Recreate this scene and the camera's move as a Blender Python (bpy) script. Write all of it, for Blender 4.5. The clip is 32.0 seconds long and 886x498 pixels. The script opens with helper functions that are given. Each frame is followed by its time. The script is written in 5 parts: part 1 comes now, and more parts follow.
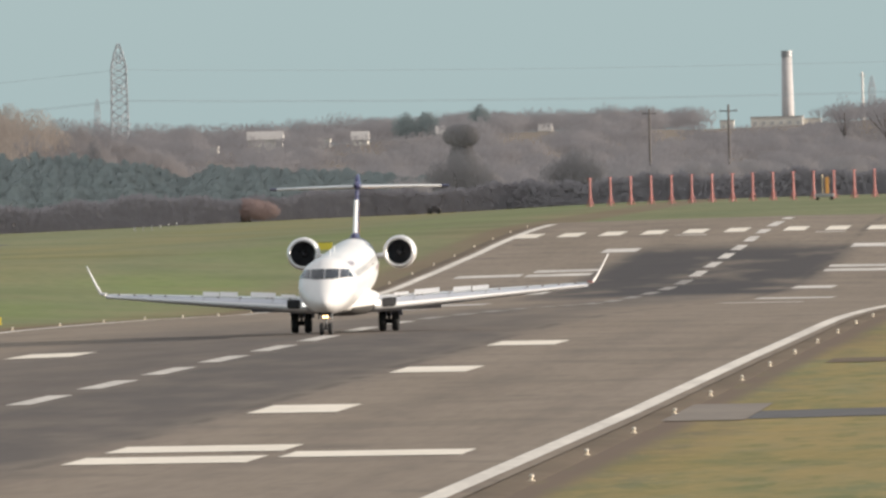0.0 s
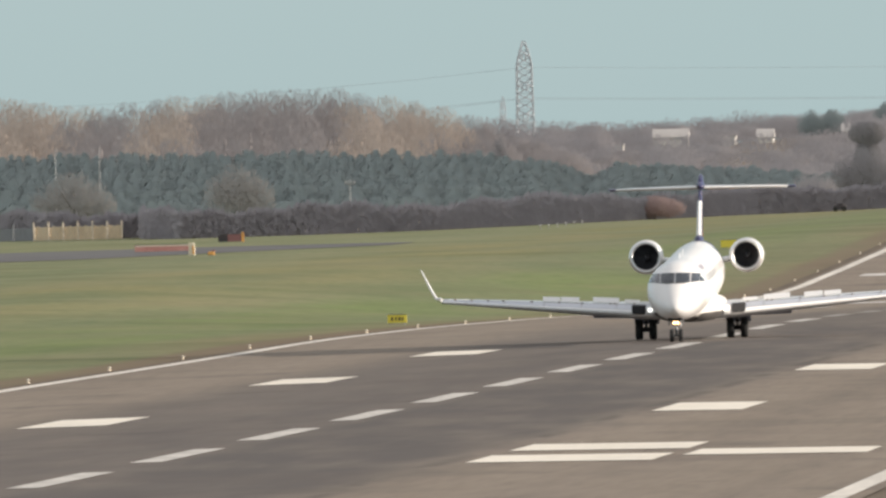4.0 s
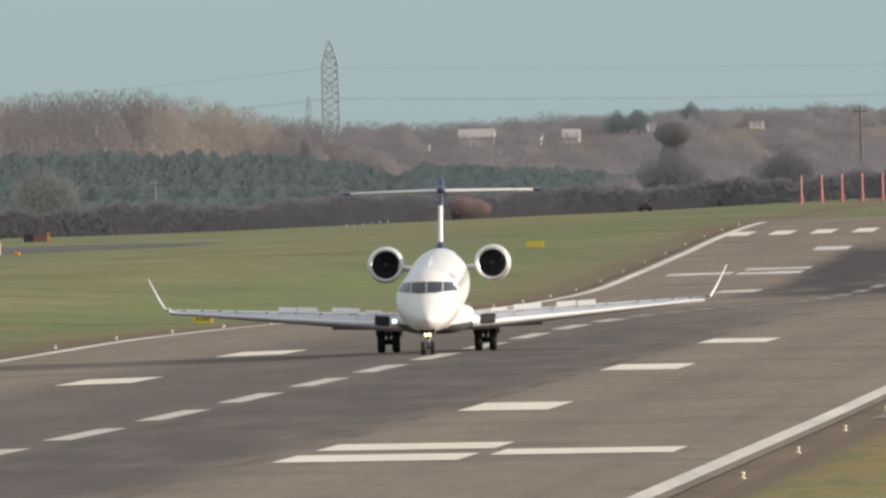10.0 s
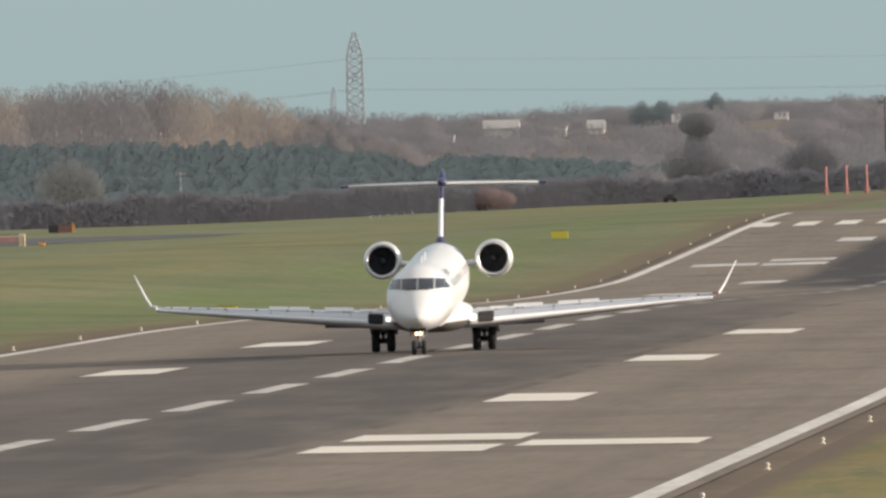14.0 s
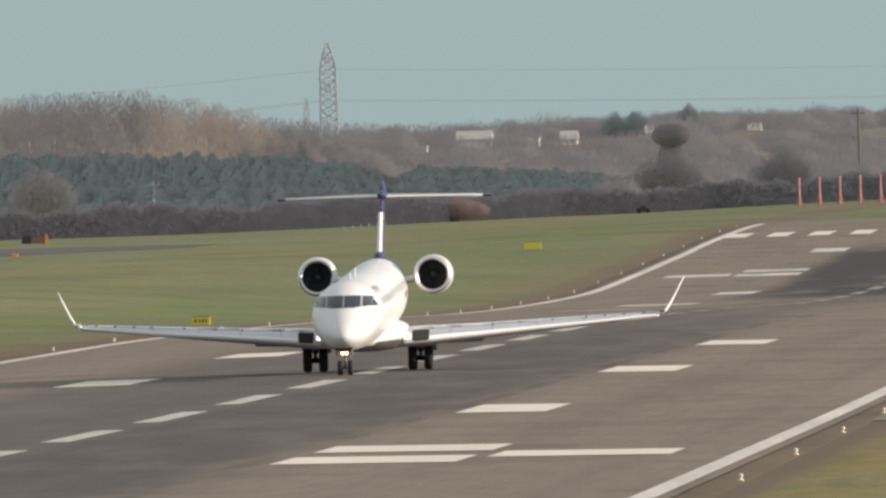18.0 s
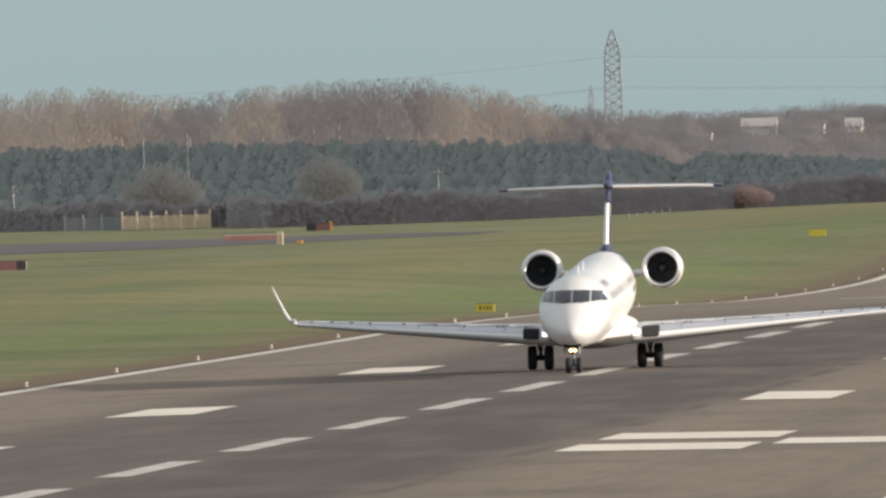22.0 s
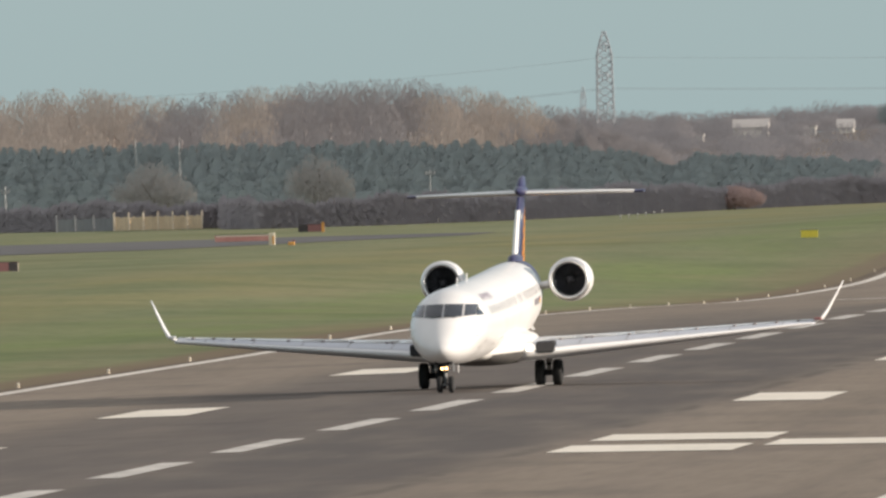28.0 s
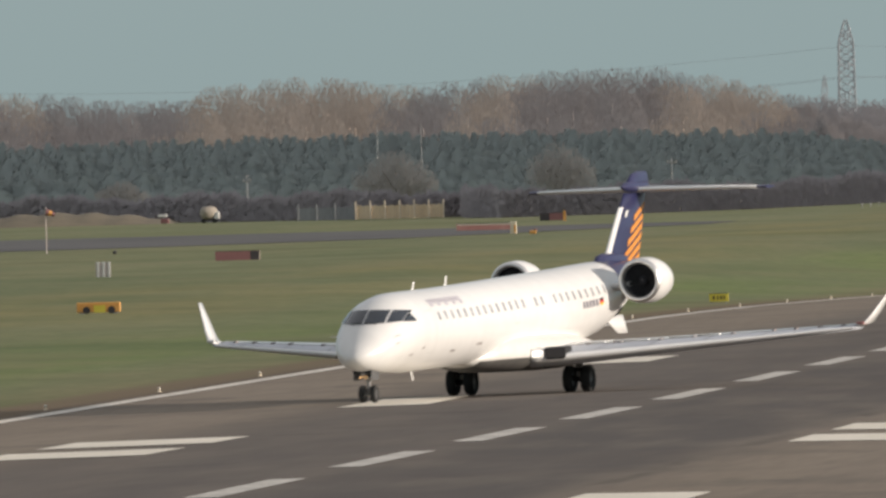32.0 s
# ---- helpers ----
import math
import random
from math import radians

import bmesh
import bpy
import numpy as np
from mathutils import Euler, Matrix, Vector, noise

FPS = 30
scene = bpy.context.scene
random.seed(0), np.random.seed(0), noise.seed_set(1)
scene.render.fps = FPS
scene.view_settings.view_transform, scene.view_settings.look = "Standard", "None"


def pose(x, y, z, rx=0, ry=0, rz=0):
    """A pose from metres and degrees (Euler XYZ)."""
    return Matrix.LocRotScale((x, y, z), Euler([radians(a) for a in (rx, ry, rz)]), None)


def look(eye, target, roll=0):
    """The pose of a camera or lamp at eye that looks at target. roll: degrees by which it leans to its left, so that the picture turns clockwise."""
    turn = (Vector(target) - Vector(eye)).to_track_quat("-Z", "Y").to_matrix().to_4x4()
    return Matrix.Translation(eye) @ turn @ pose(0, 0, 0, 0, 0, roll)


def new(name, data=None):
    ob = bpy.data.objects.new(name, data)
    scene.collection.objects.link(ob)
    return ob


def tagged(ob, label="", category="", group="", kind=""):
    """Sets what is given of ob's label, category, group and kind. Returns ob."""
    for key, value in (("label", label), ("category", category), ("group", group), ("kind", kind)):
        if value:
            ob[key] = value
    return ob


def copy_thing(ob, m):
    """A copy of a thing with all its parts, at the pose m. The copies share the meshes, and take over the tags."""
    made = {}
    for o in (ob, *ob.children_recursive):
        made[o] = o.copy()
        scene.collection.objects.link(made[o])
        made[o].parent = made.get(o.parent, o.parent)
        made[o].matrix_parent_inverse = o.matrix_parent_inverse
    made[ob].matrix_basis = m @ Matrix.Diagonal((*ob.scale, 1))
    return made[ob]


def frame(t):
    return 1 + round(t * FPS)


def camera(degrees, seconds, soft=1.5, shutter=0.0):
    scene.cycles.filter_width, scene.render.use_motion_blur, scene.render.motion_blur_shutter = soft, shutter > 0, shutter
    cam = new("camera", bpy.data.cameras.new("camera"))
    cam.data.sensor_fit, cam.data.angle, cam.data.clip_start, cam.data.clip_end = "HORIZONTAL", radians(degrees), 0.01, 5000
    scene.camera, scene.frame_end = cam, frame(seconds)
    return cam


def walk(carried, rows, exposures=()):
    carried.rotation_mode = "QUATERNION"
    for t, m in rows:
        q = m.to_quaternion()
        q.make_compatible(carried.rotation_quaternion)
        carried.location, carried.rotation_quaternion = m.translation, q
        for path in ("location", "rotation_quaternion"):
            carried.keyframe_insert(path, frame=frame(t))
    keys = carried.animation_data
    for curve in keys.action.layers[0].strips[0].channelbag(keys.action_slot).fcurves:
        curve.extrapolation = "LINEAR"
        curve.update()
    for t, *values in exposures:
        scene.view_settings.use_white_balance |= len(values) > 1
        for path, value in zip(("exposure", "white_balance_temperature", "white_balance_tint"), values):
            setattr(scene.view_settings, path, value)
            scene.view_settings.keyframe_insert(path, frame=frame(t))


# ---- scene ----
# The runway runs along +Y with its centre line at x = CL; the camera stands beside it and pans.
cam = camera(2.1339, 32.0, soft=2.6, shutter=0.5)
EYE = Vector((0.0, 0.0, 7.90))
CL = -41.96


def aim(azimuth, elevation):
    a, e = radians(azimuth), radians(elevation)
    way = Vector((math.sin(a) * math.cos(e), math.cos(a) * math.cos(e), math.sin(e)))
    return look(EYE, EYE + way * 1000.0, -1.45)


# seconds, azimuth and elevation in degrees
PAN = [
    (0.0, -1.9311, -0.2046), (0.5, -1.9947, -0.2105), (1.0, -2.0752, -0.2424), (1.1, -2.1069, -0.2441), (1.2, -2.1954, -0.2500), (1.3, -2.3817, -0.2507),
    (1.4, -2.7443, -0.2405), (1.5, -2.9699, -0.2456), (1.6, -3.2224, -0.2460), (1.7, -3.2767, -0.2487), (1.8, -3.2957, -0.2483), (1.9, -3.2996, -0.2427),
    (2.0, -3.2988, -0.2330), (2.5, -3.2934, -0.2171), (3.0, -3.2959, -0.2191), (3.1, -3.2754, -0.2014), (3.2, -3.1701, -0.1687), (3.3, -3.0653, -0.1577),
    (3.4, -2.9514, -0.1620), (3.5, -2.9242, -0.1544), (4.0, -2.9077, -0.1861), (4.5, -2.7119, -0.1392), (6.5, -2.4286, -0.1942), (7.0, -2.4151, -0.1920),
    (7.5, -2.4149, -0.1920), (8.0, -2.4544, -0.1936), (8.5, -2.4917, -0.1966), (9.0, -2.4882, -0.1964), (9.5, -2.4459, -0.1964), (10.0, -2.4397, -0.1975),
    (10.5, -2.4440, -0.2018), (11.0, -2.4401, -0.1955), (11.5, -2.4425, -0.1959), (12.0, -2.4513, -0.1932), (12.5, -2.4862, -0.2022), (13.0, -2.4413, -0.1937),
    (13.5, -2.4937, -0.2030), (14.0, -2.4999, -0.2179), (14.5, -2.4964, -0.2151), (16.5, -2.5034, -0.2123), (17.0, -2.4416, -0.2053), (17.5, -2.4426, -0.1996),
    (18.0, -2.4346, -0.1932), (18.5, -2.4460, -0.1994), (19.0, -2.4661, -0.2111), (19.5, -2.5634, -0.2292), (20.0, -2.7398, -0.2468), (20.5, -3.0166, -0.2538),
    (21.0, -3.1973, -0.2511), (21.5, -3.1336, -0.2155), (22.0, -3.1209, -0.2072), (22.5, -3.1144, -0.2065), (23.0, -3.1160, -0.2041), (23.5, -3.1145, -0.2088),
    (24.0, -3.1148, -0.2066), (24.5, -3.1120, -0.2103), (25.0, -3.1074, -0.2048), (25.5, -3.0701, -0.1909), (27.5, -3.0996, -0.2035), (28.0, -3.1012, -0.2050),
    (28.5, -3.1014, -0.2051), (29.0, -3.1045, -0.1994), (29.5, -3.1391, -0.2043), (30.0, -3.1214, -0.2065), (30.5, -3.2071, -0.2279), (31.0, -3.2741, -0.2426),
    (31.5, -3.6172, -0.2591), (32.0, -3.6836, -0.2177),
]
# the camera closes its iris a little towards the end
walk(cam, [(t, aim(a, e)) for t, a, e in PAN], [(0, 0.57), (1, 0.58), (2, 0.80), (3.2, 0.80), (4, 0.66), (9, 0.46), (13, 0.43), (19, 0.39), (25, 0.46), (28, 0.44), (30.5, 0.22), (32, 0.10)])

# ---------------------------------------------------------------- light
SUN_TO = Vector((1.0, -0.06, 0.0)).normalized() * math.cos(radians(12)) + Vector((0, 0, math.sin(radians(12))))
world = bpy.data.worlds.new("world")
scene.world = world
world.use_nodes = True
wn, wl = world.node_tree.nodes, world.node_tree.links
sky = wn.new("ShaderNodeTexSky")
sky.sky_type, sky.sun_disc = "NISHITA", False
sky.sun_elevation, sky.sun_rotation = radians(12), math.atan2(SUN_TO.x, SUN_TO.y)
sky.air_density, sky.dust_density, sky.ozone_density = 1.0, 0.5, 4.0
# a hazy winter sky: the clear sky, mostly veiled by thin white haze that greys the zenith
coord, sep, ramp, veil = wn.new("ShaderNodeTexCoord"), wn.new("ShaderNodeSeparateXYZ"), wn.new("ShaderNodeValToRGB"), wn.new("ShaderNodeMix")
wl.new(coord.outputs["Generated"], sep.inputs["Vector"])
wl.new(sep.outputs["Z"], ramp.inputs["Fac"])
ramp.color_ramp.elements[0].position, ramp.color_ramp.elements[1].position = 0.0, 0.42
ramp.color_ramp.elements[0].color, ramp.color_ramp.elements[1].color = (0.284, 0.380, 0.408, 1), (0.545, 0.525, 0.505, 1)
scale = wn.new("ShaderNodeVectorMath")
scale.operation = "SCALE"
scale.inputs["Scale"].default_value = 0.11
wl.new(sky.outputs["Color"], scale.inputs[0])
veil.data_type = "RGBA"
veil.inputs["Factor"].default_value = 0.75
wl.new(scale.outputs["Vector"], veil.inputs["A"])
wl.new(ramp.outputs["Color"], veil.inputs["B"])
wl.new(veil.outputs["Result"], wn["Background"].inputs["Color"])
wn["Background"].inputs["Strength"].default_value = 1.0

lamp = bpy.data.lights.new("sun", "SUN")
lamp.energy, lamp.angle, lamp.color = 4.5, radians(0.6), (1.0, 0.872, 0.755)
sun = new("sun", lamp)
sun.matrix_world = look(Vector((0, 0, 200)), Vector((0, 0, 200)) - SUN_TO)


# ---------------------------------------------------------------- materials
def mat(name, a, b=None, rough=0.7, metal=0.0, scale=4.0, fine=40.0, bump=0.0, stretch=(1, 1, 1), glow=0.0, alpha=None, vary=0.0):
    """A material between the colours a and b, by noise at two scales, in metres of the object."""
    m = bpy.data.materials.new(name)
    m.use_nodes = True
    n, l = m.node_tree.nodes, m.node_tree.links
    s = n["Principled BSDF"]
    s.inputs["Roughness"].default_value, s.inputs["Metallic"].default_value = rough, metal
    s.inputs["Base Color"].default_value = (*a, 1)
    if glow:
        s.inputs["Emission Color"].default_value, s.inputs["Emission Strength"].default_value = (*a, 1), glow
    if b is None:
        return m
    c = n.new("ShaderNodeTexCoord")
    p = n.new("ShaderNodeMapping")
    p.inputs["Scale"].default_value = stretch
    l.new(c.outputs["Object"], p.inputs["Vector"])
    big, small = n.new("ShaderNodeTexNoise"), n.new("ShaderNodeTexNoise")
    for t, k, d in ((big, 1.0 / scale, 4), (small, 1.0 / scale * fine / 4, 3)):
        t.inputs["Scale"].default_value, t.inputs["Detail"].default_value = k, d
        l.new(p.outputs["Vector"], t.inputs["Vector"])
    add = n.new("ShaderNodeMix")
    add.data_type = "FLOAT"
    add.inputs["Factor"].default_value = 0.4
    l.new(big.outputs["Fac"], add.inputs["A"])
    l.new(small.outputs["Fac"], add.inputs["B"])
    ramp = n.new("ShaderNodeValToRGB")
    ramp.color_ramp.elements[0].position, ramp.color_ramp.elements[1].position = 0.36, 0.64
    ramp.color_ramp.elements[0].color, ramp.color_ramp.elements[1].color = (*a, 1), (*b, 1)
    l.new(add.outputs["Result"], ramp.inputs["Fac"])
    last = ramp.outputs["Color"]
    if vary:
        g = n.new("ShaderNodeNewGeometry")
        h = n.new("ShaderNodeMapRange")
        h.inputs["To Min"].default_value, h.inputs["To Max"].default_value = 1 - vary, 1 + vary
        l.new(g.outputs["Random Per Island"], h.inputs["Value"])
        v = n.new("ShaderNodeVectorMath")
        v.operation = "SCALE"
        l.new(last, v.inputs["Vector"])
        l.new(h.outputs["Result"], v.inputs["Scale"])
        last = v.outputs["Vector"]
    l.new(last, s.inputs["Base Color"])
    if bump:
        u = n.new("ShaderNodeBump")
        u.inputs["Strength"].default_value, u.inputs["Distance"].default_value = bump, 0.02
        l.new(small.outputs["Fac"], u.inputs["Height"])
        l.new(u.outputs["Normal"], s.inputs["Normal"])
    return m


def nodes_of(m):
    return m.node_tree.nodes, m.node_tree.links, m.node_tree.nodes["Principled BSDF"]


def band(n, l, x, lo, hi, soft):
    """1 where the value x lies between lo and hi, fading over soft."""
    out = []
    for edge, sign in ((lo, 1), (hi, -1)):
        r = n.new("ShaderNodeMapRange")
        r.interpolation_type = "SMOOTHSTEP"
        r.inputs["From Min"].default_value, r.inputs["From Max"].default_value = edge - soft * sign, edge + soft * sign
        l.new(x, r.inputs["Value"])
        out.append(r.outputs["Result"])
    q = n.new("ShaderNodeMath")
    q.operation = "MULTIPLY"
    l.new(out[0], q.inputs[0])
    l.new(out[1], q.inputs[1])
    return q.outputs[0]


def mix_in(n, l, under, colour, factor, amount=1.0):
    f = n.new("ShaderNodeMath")
    f.operation = "MULTIPLY"
    f.inputs[1].default_value = amount
    l.new(factor, f.inputs[0])
    x = n.new("ShaderNodeMix")
    x.data_type = "RGBA"
    x.inputs["B"].default_value = (*colour, 1)
    l.new(f.outputs[0], x.inputs["Factor"])
    l.new(under, x.inputs["A"])
    return x.outputs["Result"]


def both(n, l, a, b):
    """The product of two factors."""
    q = n.new("ShaderNodeMath")
    q.operation = "MULTIPLY"
    l.new(a, q.inputs[0])
    l.new(b, q.inputs[1])
    return q.outputs[0]


def by_noise(n, l, factor, scale, stretch, lo=0.4, hi=0.6, detail=4):
    """factor, broken up by stretched noise."""
    c = n.new("ShaderNodeTexCoord")
    p = n.new("ShaderNodeMapping")
    p.inputs["Scale"].default_value = stretch
    l.new(c.outputs["Object"], p.inputs["Vector"])
    t = n.new("ShaderNodeTexNoise")
    t.inputs["Scale"].default_value, t.inputs["Detail"].default_value = scale, detail
    l.new(p.outputs["Vector"], t.inputs["Vector"])
    r = n.new("ShaderNodeMapRange")
    r.inputs["From Min"].default_value, r.inputs["From Max"].default_value = lo, hi
    l.new(t.outputs["Fac"], r.inputs["Value"])
    if factor is None:
        return r.outputs["Result"]
    q = n.new("ShaderNodeMath")
    q.operation = "MULTIPLY"
    l.new(factor, q.inputs[0])
    l.new(r.outputs["Result"], q.inputs[1])
    return q.outputs[0]


def across(n, l):
    """Metres from the runway's centre line, for meshes in world coordinates."""
    c, s = n.new("ShaderNodeTexCoord"), n.new("ShaderNodeSeparateXYZ")
    l.new(c.outputs["Object"], s.inputs["Vector"])
    a = n.new("ShaderNodeMath")
    a.operation = "SUBTRACT"
    a.inputs[1].default_value = CL
    l.new(s.outputs["X"], a.inputs[0])
    return a.outputs[0], s.outputs["Y"]


GRASS = mat("grass", (0.140, 0.166, 0.082), (0.208, 0.217, 0.113), 0.95, scale=22, fine=60, stretch=(1, 0.12, 1))
n, l, s = nodes_of(GRASS)
last = s.inputs["Base Color"].links[0].from_socket
lat, far = across(n, l)
for lo, hi, soft, colour, amount in ((-75, -52, 7, (0.27, 0.222, 0.09), 0.6), (-47, -33, 4, (0.155, 0.21, 0.06), 0.65), (-31.5, -24, 2.5, (0.21, 0.165, 0.09), 0.7), (-26.4, -22, 1.0, (0.125, 0.10, 0.07), 0.9),
                                     (24, 33, 3.5, (0.27, 0.205, 0.095), 0.8), (22, 26.6, 1.0, (0.130, 0.105, 0.078), 0.95), (30, 62, 7, (0.29, 0.235, 0.095), 0.65), (-130, -95, 12, (0.22, 0.20, 0.09), 0.3)):
    last = mix_in(n, l, last, colour, by_noise(n, l, band(n, l, lat, lo, hi, soft), 0.08, (1, 0.1, 1), 0.3, 0.65), amount)
last = mix_in(n, l, last, (0.075, 0.105, 0.038), by_noise(n, l, None, 0.9, (1, 0.22, 1), 0.50, 0.66), 0.30)
last = mix_in(n, l, last, (0.25, 0.24, 0.125), by_noise(n, l, None, 1.3, (1, 0.25, 1), 0.54, 0.70), 0.30)
# mown lines, dry tufts and, beyond the field, dead undergrowth
last = mix_in(n, l, last, (0.235, 0.205, 0.115), by_noise(n, l, None, 0.09, (1, 0.30, 1), 0.46, 0.68), 0.42)
last = mix_in(n, l, last, (0.085, 0.115, 0.042), by_noise(n, l, None, 0.06, (1, 0.35, 1), 0.48, 0.68), 0.45)
# worn earth beside the shoulder, then dry yellow grass with green tufts
last = mix_in(n, l, last, (0.33, 0.235, 0.085), by_noise(n, l, band(n, l, lat, 24.2, 37, 2.5), 0.55, (1, 0.12, 1), 0.30, 0.60), 0.50)
last = mix_in(n, l, last, (0.10, 0.13, 0.042), by_noise(n, l, band(n, l, lat, 26, 60, 2.5), 1.3, (1, 0.10, 1), 0.52, 0.66), 0.5)
last = mix_in(n, l, last, (0.33, 0.25, 0.11), by_noise(n, l, band(n, l, lat, 24.5, 60, 2.0), 2.6, (1, 0.10, 1), 0.52, 0.68), 0.45)
last = mix_in(n, l, last, (0.155, 0.115, 0.09), by_noise(n, l, band(n, l, lat, 20, 24.8, 0.5), 0.7, (1, 0.06, 1), 0.10, 0.42), 0.9)
last = mix_in(n, l, last, (0.180, 0.132, 0.088), by_noise(n, l, band(n, l, lat, -26.6, -21, 1.0), 0.7, (1, 0.06, 1), 0.10, 0.45), 0.85)
# far grass greyed and paled: haze mixed into its colour
last = mix_in(n, l, last, (0.245, 0.240, 0.155), by_noise(n, l, band(n, l, far, 1750, 3300, 350), 0.02, (1, 0.5, 1), 0.3, 0.6), 0.20)
last = mix_in(n, l, last, (0.22, 0.185, 0.155), band(n, l, far, 3150, 9000, 120), 0.95)
l.new(last, s.inputs["Base Color"])

TARMAC = mat("runway_asphalt", (0.236, 0.198, 0.158), (0.276, 0.232, 0.187), 0.85, scale=5, fine=40, stretch=(1, 0.05, 1), bump=0.15)
n, l, s = nodes_of(TARMAC)
last = s.inputs["Base Color"].links[0].from_socket
lat, far = across(n, l)
near = band(n, l, far, -500, 1190, 160)
for lo, hi, soft, colour, amount in ((-11.0, 8.8, 2.5, (0.110, 0.102, 0.098), 0.42), (0.6, 8.4, 0.7, (0.080, 0.076, 0.075), 0.58), (-5.5, -1.2, 1.2, (0.085, 0.080, 0.079), 0.30),
                                     (13.5, 15.5, 1.0, (0.15, 0.128, 0.112), 0.35), (19, 20, 0.6, (0.17, 0.142, 0.12), 0.4)):
    last = mix_in(n, l, last, colour, by_noise(n, l, both(n, l, near, band(n, l, lat, lo, hi, soft)), 0.35, (1, 0.10, 1), 0.22, 0.6), amount)
last = mix_in(n, l, last, (0.120, 0.110, 0.106), both(n, l, near, band(n, l, lat, -12.0, 8.6, 3.0)), 0.46)
# worn surface: fine mottling, smudges that lie across the runway, pale patches
last = mix_in(n, l, last, (0.125, 0.108, 0.096), by_noise(n, l, None, 1.6, (1, 0.045, 1), 0.50, 0.70), 0.15)
last = mix_in(n, l, last, (0.115, 0.100, 0.090), by_noise(n, l, None, 4.0, (1, 0.03, 1), 0.50, 0.68), 0.14)
last = mix_in(n, l, last, (0.30, 0.250, 0.198), by_noise(n, l, None, 1.0, (1, 0.05, 1), 0.56, 0.74), 0.10)
last = mix_in(n, l, last, (0.130, 0.112, 0.100), by_noise(n, l, None, 0.10, (1, 0.55, 1), 0.50, 0.66), 0.30)
last = mix_in(n, l, last, (0.090, 0.082, 0.078), by_noise(n, l, None, 0.22, (1, 0.35, 1), 0.62, 0.70), 0.34)
# tar-filled joint along the dark strip's edge
last = mix_in(n, l, last, (0.07, 0.066, 0.064), by_noise(n, l, band(n, l, lat, 8.5, 9.1, 0.25), 0.5, (1, 0.12, 1), 0.42, 0.55), 0.45)
# rubber of the far touchdown zone
rubber = both(n, l, band(n, l, far, 1640, 1985, 40), band(n, l, lat, -8.6, 9.5, 1.6))
last = mix_in(n, l, last, (0.105, 0.098, 0.095), by_noise(n, l, both(n, l, band(n, l, far, 1190, 1700, 120), band(n, l, lat, -4.5, 6.0, 2.0)), 0.3, (1, 0.06, 1), 0.25, 0.6), 0.6)
last = mix_in(n, l, last, (0.058, 0.058, 0.065), by_noise(n, l, rubber, 0.16, (1, 0.12, 1), 0.22, 0.48), 0.84)
l.new(last, s.inputs["Base Color"])

TAXI = mat("taxiway_asphalt", (0.118, 0.117, 0.117), (0.160, 0.156, 0.153), 0.9, scale=20, fine=40, stretch=(1, 0.3, 1))
SHOULDER = mat("shoulder_asphalt", (0.125, 0.100, 0.074), (0.175, 0.138, 0.10), 0.95, scale=8, fine=40, stretch=(1, 0.3, 1))
APRON = mat("worn_apron_asphalt", (0.155, 0.130, 0.105), (0.20, 0.168, 0.135), 0.95, scale=8, fine=40, stretch=(1, 0.3, 1))
PAINT = mat("road_paint", (0.70, 0.640, 0.535), (0.84, 0.770, 0.650), 0.7, scale=2.5, fine=30, stretch=(1, 0.2, 1))
WORN = mat("worn_paint", (0.44, 0.41, 0.37), (0.70, 0.66, 0.60), 0.75, scale=3.0, fine=30, stretch=(1, 0.2, 1))
EDGEPAINT = mat("edge_line_paint", (0.54, 0.497, 0.435), (0.78, 0.725, 0.635), 0.7, scale=3.0, fine=40, stretch=(1, 0.1, 1))
for m, k in ((GRASS, 0.12), (TARMAC, 0.04), (TAXI, 0.08), (SHOULDER, 0.1)):
    m.node_tree.nodes["Principled BSDF"].inputs["Specular IOR Level"].default_value = k
DASHPAINT = mat("worn_dash_paint", (0.40, 0.375, 0.335), (0.64, 0.60, 0.54), 0.7, scale=1.2, fine=30, stretch=(1, 0.2, 1))
FAINT = mat("faint_paint", (0.20, 0.185, 0.17), (0.34, 0.32, 0.29), 0.8, scale=4.0, fine=30, stretch=(1, 0.15, 1))


# ---------------------------------------------------------------- helpers for meshes
def mesh_ob(name, verts, faces, material, parent=None, smooth=False, label=""):
    me = bpy.data.meshes.new(name)
    me.from_pydata([tuple(v) for v in verts], [], [tuple(f) for f in faces])
    me.materials.append(material)
    if smooth:
        me.polygons.foreach_set("use_smooth", [True] * len(me.polygons))
    me.update()
    ob = new(name, me)
    if parent is not None:
        ob.parent = parent
    if label:
        ob["label"] = label
    return ob


def part(name, bm, material, parent, label="", smooth=False):
    me = bpy.data.meshes.new(name)
    bmesh.ops.recalc_face_normals(bm, faces=bm.faces)
    bm.to_mesh(me)
    bm.free()
    me.materials.append(material)
    if smooth:
        me.polygons.foreach_set("use_smooth", [True] * len(me.polygons))
    ob = new(name, me)
    ob.parent = parent
    if label:
        ob["label"] = label
    return ob


